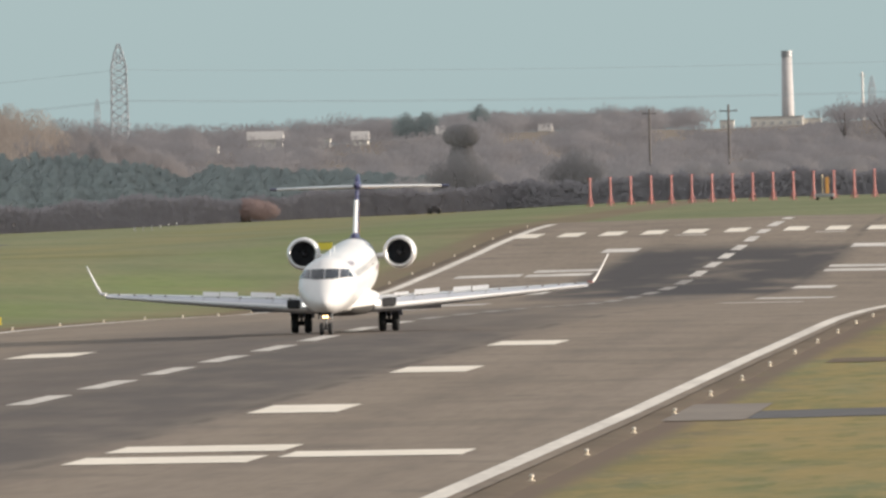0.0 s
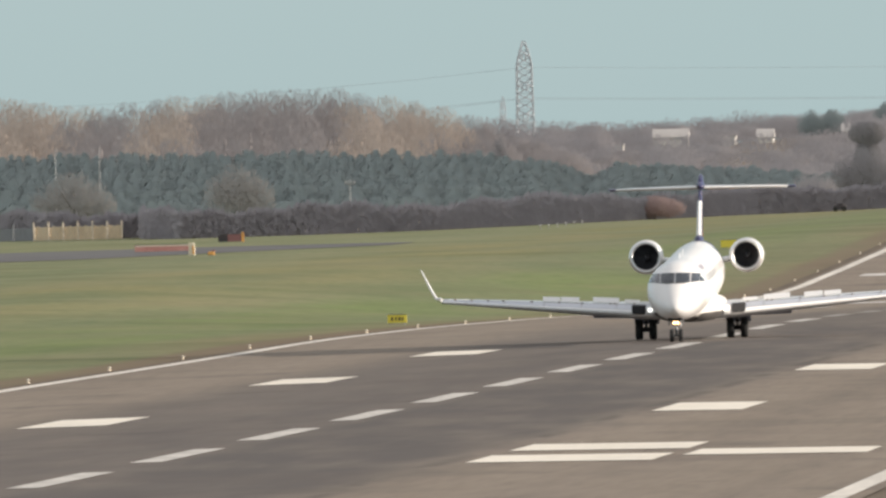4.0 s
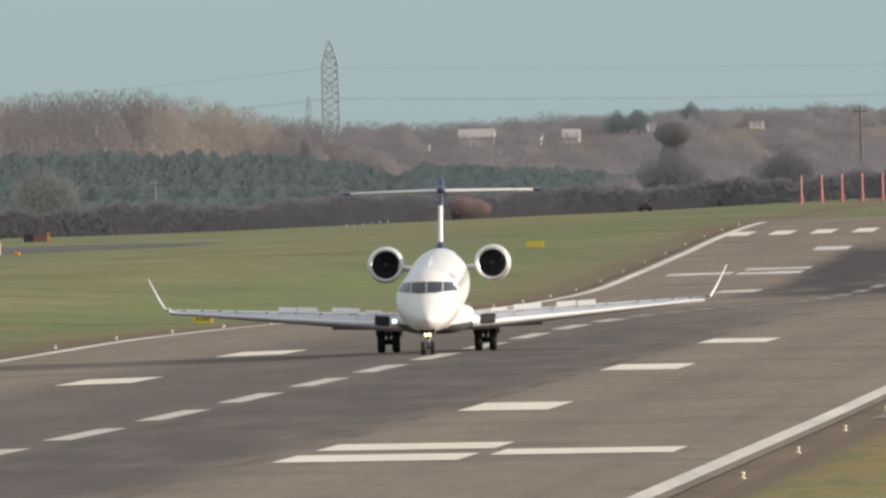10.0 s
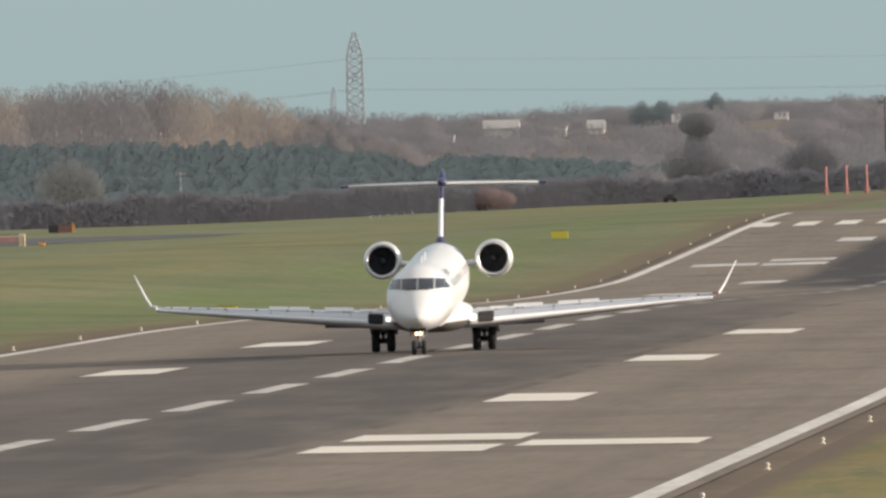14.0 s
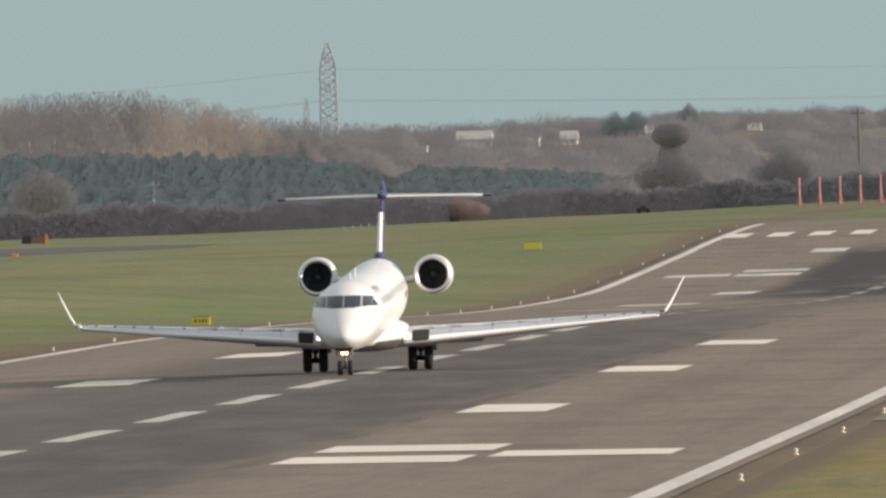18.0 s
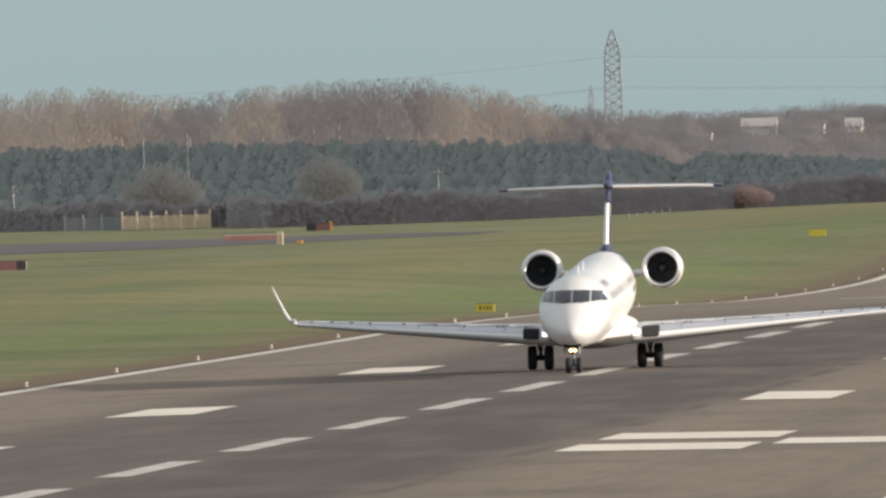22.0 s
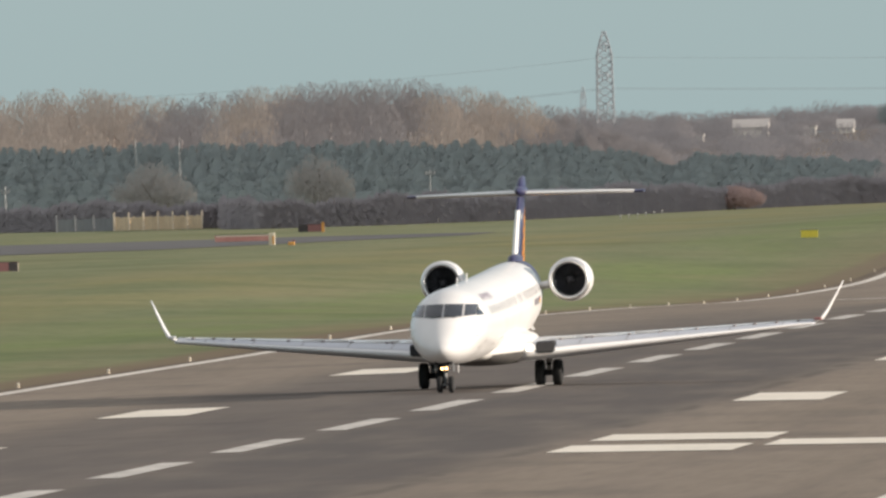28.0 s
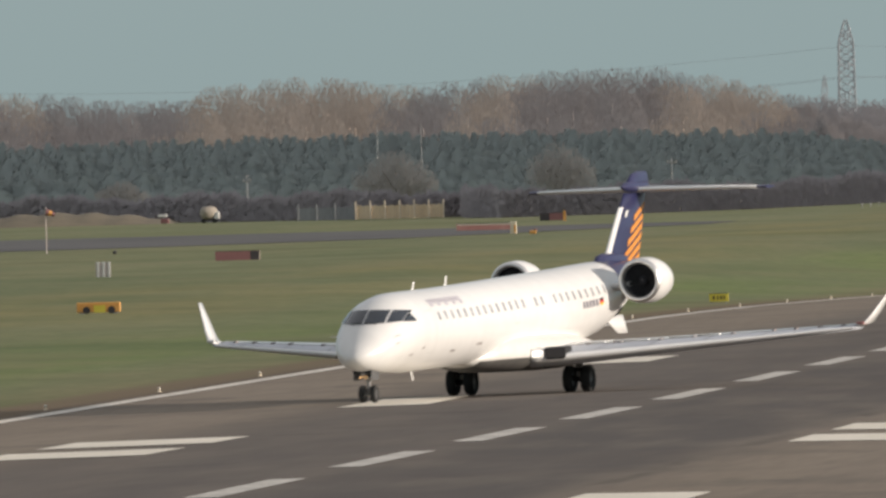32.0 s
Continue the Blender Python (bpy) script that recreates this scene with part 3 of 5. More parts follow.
        for x, z, le, ch, th in ((11.3, 1.95, -1.6, 1.5, .12), (11.55, 2.06, -1.8, 1.3, .11), (11.75, 2.38, -2.15, 1.1, .09), (12.05, 2.95, -2.7, .72, .06), (12.25, 3.35, -3.05, .48, .04)):
            rings.append([Vector((s * (x + a * th * .85), le - c * ch, z - a * th * .4)) for c, a in ((0, 0), (.1, .5), (.4, .6), (1, 0), (.4, -.6), (.1, -.5))])
        part("winglet", loft(bm, rings), WHITE, wing, "upswept white winglet", smooth=True)
        part("wing_tip_light", box(bmesh.new(), s * 11.42 - .13, s * 11.42 + .13, -2.2, -1.70, 1.99, 2.10, .04), REDLENS if s < 0 else METAL, wing, "dull red wing tip light" if s < 0 else "bare metal wing tip light")
        # flap track fairings
        for x in (3.2, 5.6, 7.9, 9.6):
            p = wing_top(x, 0.78)
            bm = bmesh.new()
            rod(bm, (s * x, p.y + .8, p.z - .16), (s * x, p.y - .7, p.z - .18), .12, .03, 10)
            part("flap_track_fairing", bm, WINGGREY, wing, smooth=True)
        # panel marks on the upper skin
        for x in (3.3, 4.9, 6.6, 8.4, 10.2):
            bm = bmesh.new()
            patch(bm, [[wing_top(x + d, c, .012) * 1 for c in (.10, .25, .40, .54)] for d in (-.02, .02)])
            for v in bm.verts:
                v.co.x *= s
            part("wing_seam", bm, SEAM, wing)
        bm = bmesh.new()
        patch(bm, [[wing_top(x, c, .012) for x in (2.6, 3.6, 4.6, 6.3, 8.0, 9.7, 11.1)] for c in (.072, .092)])
        for v in bm.verts:
            v.co.x *= s
        part("slat_gap", bm, SEAM, wing, "dark gap behind the slats")
        # the pale rear skin behind a dark joint, with small hinge fairings on the joint
        stations = (1.75, 2.6, 3.6, 4.6, 6.3, 8.0, 9.7, 11.0)
        for nm, c0, c1, off, m, lb in (("rear_skin", .585, .985, .010, WHITE, "pale rear skin of the wing"), ("skin_joint", .555, .585, .012, SEAM, "dark joint along the wing")):
            bm = bmesh.new()
            patch(bm, [[wing_top(x, c, off) for x in stations] for c in (c0, (c0 + c1) / 2, c1)])
            for v in bm.verts:
                v.co.x *= s
            part(nm, bm, m, wing, lb)
        for x in (2.55, 3.42, 3.62, 4.9, 5.95, 7.2, 8.5, 9.2, 9.95, 10.7):
            p = wing_top(x, .58)
            part("hinge_fairing", box(bmesh.new(), s * x - .055, s * x + .055, p.y - .16, p.y + .16, p.z - .03, p.z + .055, .02), HINGE, wing, "small dark hinge fairing")
        # spoilers, hinged on the wing's upper skin
        for x0, x1, deep in ((2.30, 2.98, .24), (3.25, 4.42, .40), (5.05, 5.88, .38), (5.93, 6.70, .36)):
            mid = (wing_top(x0, .66, .02) + wing_top(x1, .66, .02)) / 2
            hinge = new("spoiler")
            hinge.parent = jet
            hinge["label"] = "hinged white spoiler panel"
            bm = bmesh.new()
            half = (x1 - x0) / 2
            skew = .06 * (x1 - x0)
            ring = [Vector(q) for q in ((-half, skew, 0), (half, -skew, 0), (half, -skew - deep * .95, 0), (-half, skew - deep, 0))]
            for p in ring:
                p.x *= s
            vs = [bm.verts.new(p) for p in ring] + [bm.verts.new(p + Vector((0, 0, .035))) for p in ring]
            for f in ((0, 1, 2, 3), (4, 5, 6, 7), (0, 1, 5, 4), (1, 2, 6, 5), (2, 3, 7, 6), (3, 0, 4, 7)):
                bm.faces.new([vs[i] for i in f])
            part("spoiler_panel", bm, WHITE, hinge)
            moving["spoiler"].append((hinge, Vector((s * mid.x, mid.y, mid.z))))
        # flaps, hinged under the trailing edge
        for x0, x1, z0, z1, c0, c1, k in ((1.50, 2.62, 1.24, 1.29, 1.02, .98, 1.15), (2.66, 4.45, 1.29, 1.37, .76, .58, 1.0), (4.65, 8.6, 1.66, 1.84, .72, .5, .2)):
            h0, h1 = wing_top(x0, .80), wing_top(x1, .80)
            h0.z, h1.z = z0, z1
            mid = (h0 + h1) / 2
            hinge = new("flap")
            hinge.parent = jet
            rings = []
            for h, ch in ((h0 - mid, c0), (h1 - mid, c1)):
                rings.append([Vector((s * h.x, h.y - c * ch, h.z + u * ch)) for c, u in ((0, 0), (.12, .07), (.4, .07), (1, 0), (.4, -.05), (.12, -.05))])
            part("flap_panel", loft(bmesh.new(), rings), FLAPSHADE, hinge, "flap in a dark colour that imitates shade", smooth=True)
            moving["flap"].append((hinge, Vector((s * mid.x, mid.y, mid.z)), k))
        # wing root landing light
        rings = []
        for x, z0, z1, d in ((1.50, 1.18, 1.54, .22), (1.62, 1.16, 1.52, .20), (1.78, 1.17, 1.50, .14), (1.92, 1.22, 1.47, .02)):
            y = station(x)[0] + d
            rings.append([Vector((s * x, y - e, z)) for e, z in ((.06, z0), (0, z0 + .07), (0, z1 - .07), (.06, z1), (.9, z1 + .04), (.9, z0 + .04))])
        root = part("root_fairing", loft(bmesh.new(), rings), WHITE, jet, "white wing root fairing with a lamp", smooth=True)
        bm = bmesh.new()
        patch(bm, [[Vector((s * x, station(x)[0] + d + .012, z)) for x, d in ((1.60, .20), (1.70, .17), (1.80, .13))] for z in (1.26, 1.345, 1.43)])
        part("landing_light", bm, LIGHT, root, "lit landing light behind a clear cover")
        rings = []
        for x, z0, z1 in ((1.93, 1.20, 1.55), (1.98, 1.15, 1.57), (2.46, 1.17, 1.59), (2.54, 1.23, 1.56)):
            le = float(np.interp(x, [q[0] for q in WINGST], [q[1] for q in WINGST]))
            rings.append([Vector((s * x, le + d, z)) for d, z in ((.0, z0), (.06, z0 + .06), (.06, z1 - .06), (.0, z1), (-.7, z1), (-.7, z0))])
        part("light_housing", loft(bmesh.new(), rings), DARK, jet, "dark housing at the wing root")
        # engine
        ex, ez, ey = s * 2.27, 3.67, -6.6
        m = Matrix.Translation((ex, ey, ez)) @ pose(0, 0, 0, 90, 0, 0)
        nac = new("engine")
        nac.parent = jet
        nac["label"] = "white engine nacelle with a bright metal intake lip"
        bm = bmesh.new()
        lathe(bm, [(.745, .16), (.775, .4), (.785, .9), (.77, 1.25), (.70, 1.75), (.60, 2.2), (.585, 2.2), (.57, 1.9)], 40, m)
        part("nacelle", bm, WHITE, nac, smooth=True)
        bm = bmesh.new()
        lathe(bm, [(.745, .16), (.715, .05), (.66, 0), (.60, .03), (.57, .12), (.562, .25)], 40, m)
        part("intake_lip", bm, METAL, nac, "polished intake lip", smooth=True)
        bm = bmesh.new()
        lathe(bm, [(.562, .25), (.565, .55), (.575, .95), (.3, 1.05), (.01, 1.06)], 40, m)
        part("intake_duct", bm, DUCT, nac, "dark intake duct", smooth=True)
        fan = new("fan")
        fan.parent = nac
        for i in range(22):
            q = 6.283185 * i / 22
            u, w = Vector((math.cos(q), math.sin(q), 0)), Vector((-math.sin(q), math.cos(q), 0))
            ps = [u * .16 + w * -.02 + Vector((0, 0, .62)), u * .16 + w * .02 + Vector((0, 0, .8)), u * .555 + w * .10 + Vector((0, 0, .74)), u * .555 + w * -.03 + Vector((0, 0, .62))]
            bm = bmesh.new()
            lo, hi = [bm.verts.new(m @ p) for p in ps], [bm.verts.new(m @ (p + Vector((0, 0, .02)))) for p in ps]
            bm.faces.new(lo)
            bm.faces.new(hi)
            for k in range(4):
                bm.faces.new((lo[k], lo[(k + 1) % 4], hi[(k + 1) % 4], hi[k]))
            part("fan_blade", bm, FANBLADE, fan)
        bm = bmesh.new()
        lathe(bm, [(.005, .38), (.08, .45), (.14, .57), (.165, .72)], 20, m)
        part("spinner", bm, FANBLADE, nac, "grey spinner", smooth=True)
        bm = bmesh.new()
        lathe(bm, [(.56, 1.9), (.44, 2.65), (.40, 2.8), (.36, 2.8), (.3, 2.4)], 28, m)
        lathe(bm, [(.24, 2.55), (.16, 3.0), (.01, 3.25)], 20, m)
        part("exhaust", bm, DULL, nac, "dull metal exhaust", smooth=True)
        bm = bmesh.new()
        rings = []
        for x in (1.0, 1.75):
            rings.append([Vector((s * x, -7.0 - c * 2.6, 3.44 + .14 * (x - 1) + u)) for c, u in ((0, 0), (.08, .11), (.4, .15), (1, 0), (.4, -.13), (.08, -.1))])
        part("engine_pylon", loft(bm, rings), WHITE, nac, smooth=True)
        # tailplane and elevator
        bm = bmesh.new()
        rings = []
        for x, le, ch, z, th in ((.12, -13.95, 2.35, 6.76, .11), (2.2, -14.8, 1.75, 6.74, .08), (4.2, -15.65, 1.15, 6.72, .05)):
            rings.append([Vector((s * x, le - c * ch, z + u * th)) for c, u in ((0, 0), (.05, .6), (.3, 1), (1, .05), (.3, -1), (.05, -.6))])
        stab = part("tailplane", loft(bm, rings), WHITE, jet, "white tailplane with bare metal edge", smooth=True)
        bm = bmesh.new()
        patch(bm, [[Vector((s * x, le + .015 - c * 1.5, z + u * th)) for c, u in ((.05, .65), (0, 0), (.05, -.65))] for x, le, z, th in ((.15, -13.95, 6.76, .11), (2.2, -14.8, 6.74, .08), (4.18, -15.65, 6.72, .05))])
        part("tailplane_tip", loft(bmesh.new(), [[Vector((s * x, -15.65 - dy - c * 1.12, 6.72 + u * .062)) for c, u in ((-.03, 0), (.05, .6), (.3, 1), (1, .1), (.3, -1), (.05, -.6))] for x, dy in ((3.92, -.12), (4.24, .02))]), BLUE, stab, "dark blue tip")
        part("tailplane_edge", bm, METAL, stab, smooth=True)
        # main undercarriage
        gear = new("main_gear")
        gear.parent = jet
        gear["label"] = "main undercarriage leg with twin wheels"
        bm = bmesh.new()
        rod(bm, (s * 2.05, 0, .42), (s * 2.05, .05, 1.0), .075, .075, 12)
        rod(bm, (s * 2.05, .05, .85), (s * 2.25, .25, 1.6), .115, .115, 12)
        rod(bm, (s * 2.05 - .42, 0, .43), (s * 2.05 + .42, 0, .43), .07, .07, 12)
        part("strut", bm, STRUT, gear, smooth=True)
        bm = bmesh.new()
        rod(bm, (s * 2.08, .03, .95), (s * 1.35, .1, 1.45), .05, .05, 8)
        rod(bm, (s * 2.05, -.3, .5), (s * 2.1, -.25, 1.1), .04, .04, 8)
        part("brace", bm, STRUT, gear)
        part("gear_door", box(bmesh.new(), s * 2.40 - .03, s * 2.40 + .03, -.45, .5, 1.0, 1.42, .02), STRUT, gear, "grey gear door")
        part("brake_unit", rod(bmesh.new(), (s * 2.05 - .2, 0, .455), (s * 2.05 + .2, 0, .455), .11, .11, 16), DARK, gear, "dark brake unit")
        part("leg_fairing", box(bmesh.new(), s * 2.05 - .085, s * 2.05 + .085, -.12, .12, .70, 1.1, .03), DARK, gear, "dark leg fairing")
        part("gear_bay", box(bmesh.new(), s * 1.95 - .45, s * 1.95 + .5, -.6, .6, 1.20, 1.40, .06), DARK, gear, "dark open gear bay")
        for d in (-.31, .31):
            moving["wheel"].append((wheel("main_wheel", gear, s * 2.05 + d, 0, .455, .33), Vector((s * 2.05 + d, 0, .455)), .455))
    # fin and rudder
    bm = bmesh.new()
    loft(bm, [fin_ring(z, le, te, h) for z, le, te, h in ((3.3, -8.6, -13.9, .14), (4.2, -10.1, -14.3, .12), (5.4, -11.4, -14.85, .105), (6.62, -12.75, -15.4, .09))])
    fin = part("fin", bm, BLUE, jet, "dark blue swept fin", smooth=True)
    bm = bmesh.new()
    rows = []
    for z, le, h in ((4.5, -10.38, .120), (5.4, -11.35, .108), (6.15, -12.18, .100)):
        rows.append([Vector((x, le + .04 - d, z)) for x, d in ((-h * .90, .30), (-h * .74, .2), (-h * .45, .1), (0, 0), (h * .45, .1), (h * .74, .2), (h * .90, .30))])
    part("fin_leading_edge", patch(bm, rows), WHITE, fin, "white fin leading edge", smooth=True)
    for s in (-1, 1):
        for i in range(6):
            z0 = 4.40 + .34 * i
            bm = bmesh.new()
            q = []
            for z in (z0, z0 + .235):
                te = float(np.interp(z, [3.3, 6.62], [-13.9, -15.4]))
                w = 3.0 - .30 * i
                row = []
                for k in range(9):
                    c = k / 8
                    y, zz = te + .06 + w * c, max(3.75, z - .30 * w * c)
                    le1, te1 = float(np.interp(zz, [3.3, 4.2, 5.4, 6.62], [-8.6, -10.1, -11.4, -12.75])), float(np.interp(zz, [3.3, 6.62], [-13.9, -15.4]))
                    u = min(1.0, max(0.0, (le1 - y) / (le1 - te1)))
                    hh = float(np.interp(zz, [3.3, 6.62], [.14, .09])) * float(np.interp(u, [0, .04, .15, .35, .65, .9, 1], [0, .5, .9, 1, .72, .25, .05])) + .012
                    row.append(Vector((s * hh, y, zz)))
                q.append(row)
            part("fin_stripe", patch(bm, q), ORANGE, fin, "slanted orange stripe")
    bm = bmesh.new()
    lathe(bm, [(.01, 0), (.10, .18), (.17, .6), (.2, 1.4), (.17, 2.4), (.09, 3.1), (.01, 3.45)], 18, Matrix.Translation((0, -12.55, 6.84)) @ pose(0, 0, 0, 90, 0, 0))
    part("tail_bullet", bm, BLUE, fin, "dark blue tailplane fairing", smooth=True)
    bm = bmesh.new()
    loft(bm, [fin_ring(z, le, te, h) for z, le, te, h in ((6.7, -13.0, -15.7, .16), (7.05, -13.3, -15.8, .15), (7.26, -13.7, -15.7, .10), (7.37, -14.3, -15.5, .04))])
    part("fin_cap", bm, BLUE, fin, smooth=True)
    for s in (-1, 1):
        bm = bmesh.new()
        patch(bm, [[Vector((s * .118, y + (5.95 - z) * 1.05, z)) for y in (-12.55, -12.85)] for z in (5.82, 6.05)])
        part("fin_mark", bm, WHITE, fin, "small white mark")
    # fin root fairing and the tail cone
    bm = bmesh.new()
    loft(bm, [fin_ring(z, le, te, h) for z, le, te, h in ((3.3, -8.5, -13.6, .30), (4.1, -8.9, -13.8, .27), (4.5, -9.3, -13.9, .19), (4.60, -9.9, -13.9, .10))])
    part("fin_root_fairing", bm, BLUE, jet, smooth=True)
    bm = bmesh.new()
    patch(bm, [[skin(y, a, .012) for a in np.linspace(-1.25, 1.25, 17)] for y in (-13.6, -12.8, -11.5, -10.3, -9.3, -8.7)])
    part("tail_cone", bm, BLUE, jet, "dark blue upper tail cone", smooth=True)
    for s in (-1, 1):
        bm = bmesh.new()
        loft(bm, [[p + Vector((s * x, 0, 0)) for p in fin_ring(z, le, te, h)] for x, z, le, te, h in ((.66, 1.88, -9.4, -10.6, .04), (.32, 2.5, -8.6, -11.2, .07))])
        part("vent", skin_patch(-8.9, -8.3, s * 2.0, s * 2.32, .03, 2, 3), DARK, jet, "dark vent in the rear fuselage")
        # dull patch on the skin: the shadow of engine and pylon, painted on
        part("engine_shadow", skin_patch(-9.3, -8.3, s * 1.25, s * 1.75, .010, 2, 4), HINGE, jet, "engine and pylon shadow painted on the rear fuselage")
        part("ventral_fin", bm, WHITE, jet, "splayed white ventral fin", smooth=True)
    # nose undercarriage
    gear = new("nose_gear")
    gear.parent = jet
    gear["label"] = "nose undercarriage leg with twin wheels"
    bm = bmesh.new()
    rod(bm, (0, 17.3, .28), (0, 17.25, .85), .055, .055, 12)
    rod(bm, (0, 17.26, .7), (0, 17.15, 1.45), .085, .085, 12)
    rod(bm, (-.24, 17.3, .28), (.24, 17.3, .28), .05, .05, 10)
    rod(bm, (0, 17.2, .95), (0, 16.3, 1.3), .045, .045, 8)
    part("strut", bm, STRUT, gear, smooth=True)
    for s in (-1, 1):
        part("gear_door", box(bmesh.new(), s * .30 - .02, s * .30 + .02, 17.15, 17.95, .74, 1.04, .015), RIM, gear, "dark nose gear door")
        part("taxi_light", rod(bmesh.new(), (s * .075, 17.40, .84), (s * .075, 17.42, .84), .060, .060, 14), WARM, gear, "lit taxi light")
        # an added tube narrows the glow, so that it shows only from ahead
        part("beam_tube", rod(bmesh.new(), (s * .075, 17.36, .84), (s * .075, 17.92, .84), .066, .066, 14, False), STRUT, gear, "added tube that hides the lamp from the side")
        moving["wheel"].append((wheel("nose_wheel", gear, s * .20, 17.3, .285, .18), Vector((s * .20, 17.3, .285)), .285))
    part("leg_door", box(bmesh.new(), -.09, .09, 17.36, 17.40, .90, 1.25, .015), WHITE, gear, "small white leg door")
    part("gear_bay", box(bmesh.new(), -.32, .32, 16.4, 18.0, .97, 1.14, .05), DARK, gear, "dark nose gear bay")
    # aerials, beacons, probes
    for y, z0, h in ((12.1, 3.62, .30), (8.4, 3.70, .36), (12.5, .96, -.30)):
        bm = bmesh.new()
        loft(bm, [[Vector((t * .02, y + a - (.2 if k else 0) * 1, z0 + k * h)) for a, t in ((.09, 0), (.03, 1), (-.09, 0), (.03, -1))] for k in (0, 1)])
        part("aerial", bm, WHITE, jet, "blade aerial")
    bm = bmesh.new()
    bmesh.ops.create_icosphere(bm, subdivisions=2, radius=.05, matrix=Matrix.Translation((0, 5.5, 3.79)) @ Matrix.Diagonal((1, 1, .5, 1)))
    part("beacon", bm, REDLENS, jet, "red beacon")
    for s in (-1, 1):
        for z in (2.05, 2.3):
            p = skin(17.2, s * 1.45)
            part("probe", rod(bmesh.new(), (p.x, 17.2, z - .1), (p.x + s * .12, 17.45, z - .1), .015, .01, 6), METAL, jet)
        bm = rod(bmesh.new(), front(s * .42, 2.56, .03), front(s * .05, 2.60, .05), .012, .012, 6)
        part("wiper", bm, BLACKP, jet, "black windscreen wiper")
    return jet, moving


jet, moving = build_airliner()


# ---------------------------------------------------------------- airfield things
SIGNYELLOW = mat("yellow_sign_board", (0.66, 0.55, 0.06), (0.74, 0.62, 0.08), 0.5, scale=.5, fine=20)
SIGNRED = mat("faded_red_board", (0.22, 0.10, 0.10), (0.27, 0.125, 0.12), 0.6, scale=.8, fine=20)
SIGNORANGE = mat("orange_board", (0.70, 0.33, 0.08), (0.76, 0.39, 0.11), 0.6, scale=.8, fine=20)
SIGNDARK = mat("dark_board", (0.035, 0.03, 0.035), (0.06, 0.05, 0.05), 0.6, scale=.8, fine=20)
CREAM = mat("cream_paint", (0.72, 0.62, 0.45), (0.80, 0.70, 0.55), 0.6, scale=1, fine=20)
OFFWHITE = mat("off_white_paint", (0.66, 0.64, 0.60), (0.76, 0.74, 0.70), 0.6, scale=1, fine=20)
LENS = mat("lamp_lens", (0.62, 0.56, 0.46), (0.7, 0.64, 0.54), 0.25, scale=.2, fine=10)
WOOD = mat("weathered_fence_board", (0.70, 0.54, 0.36), (0.82, 0.66, 0.46), 0.85, scale=.7, fine=20, stretch=(1, 1, .2))
POSTMAT = mat("pale_fence_post", (0.74, 0.62, 0.47), (0.84, 0.72, 0.57), 0.85, scale=.5, fine=20)
GREYBOARD = mat("grey_fence_board", (0.25, 0.255, 0.265), (0.32, 0.325, 0.335), 0.85, scale=.7, fine=20, stretch=(1, 1, .2))
MASTRED = mat("red_mast_paint", (0.50, 0.215, 0.20), (0.53, 0.235, 0.215), 0.8, scale=3, fine=20)
STEEL = mat("galvanised_steel", (0.30, 0.30, 0.30), (0.38, 0.38, 0.38), 0.5, 0.5, scale=1, fine=20)
PALEPINK = mat("faded_pink_white_paint", (0.52, 0.44, 0.41), (0.60, 0.52, 0.48), 0.6, scale=.5, fine=20)
POLEWOOD = mat("dark_pole_wood", (0.12, 0.11, 0.105), (0.16, 0.148, 0.14), 0.9, scale=.5, fine=20, stretch=(1, 1, .1))


def g_at(lat, y, lift=0.0, turn=0.0):
    return pose(CL + lat, y, ground_z(CL + lat, y) - 0.06 + lift, 0, 0, turn)


def edge_lamp():
    t = thing("edge_light", "small white runway edge light beside the grass", "runway light", group="runway edge lights")
    bm = bmesh.new()
    lathe(bm, [(.09, 0), (.09, .02), (.04, .03), (.035, .07), (.045, .08), (.045, .10)], 14, Matrix())
    part("stem", bm, CREAM, t)
    bm = bmesh.new()
    lathe(bm, [(.045, .09), (.06, .105), (.06, .145), (.045, .17), (.025, .18), (.005, .18)], 14, Matrix())
    part("lens", bm, LENS, t, "clear glass lens", smooth=True)
    return t


first = edge_lamp()
spots = [(s * 23.7, 604 + 50.8 * k) for k in range(-6, 32) for s in (-1, 1)]
first.matrix_world = g_at(*spots[0], .0)
for lat, y in spots[1:]:
    copy_thing(first, g_at(lat, y, .04))


def board(name, label, category, w, h, d, face, m, legs=.12, inset=None, group=""):
    """A board on two short legs; inset: (x0, x1, z0, z1, material) plates on its near face."""
    t = thing(name, label, category, m, group)
    part("panel", box(bmesh.new(), -w / 2, w / 2, -d / 2, d / 2, legs, legs + h, .015), face, t)
    part("rim", box(bmesh.new(), -w / 2 - .02, w / 2 + .02, -d / 2 - .01, d / 2 + .01, legs + h, legs + h + .03, .008), SIGNDARK, t, "dark top edge")
    for x in (-w * .38, w * .38):
        part("leg", rod(bmesh.new(), (x, 0, 0), (x, 0, legs + .02), .03, .03, 8), STEEL, t)
    for x0, x1, z0, z1, mt, nm in inset or ():
        part(nm, box(bmesh.new(), x0, x1, -d / 2 - .008, -d / 2 - .002, legs + z0, legs + z1), mt, t)
    return t


SIGNINK = mat("brown_sign_ink", (0.16, 0.13, 0.04))
bars = [(-.36, -.22, .12, .32, SIGNINK, "sign_bar"), (-.12, -.02, .12, .32, SIGNINK, "sign_bar"), (.06, .2, .12, .32, SIGNINK, "sign_bar"), (.26, .36, .12, .32, SIGNINK, "sign_bar")]
board("guidance_sign", "yellow taxiway guidance sign with dark characters in the grass", "sign", 1.08, .44, .16, SIGNYELLOW, g_at(-29.05, 1345), .10, bars, "guidance signs")
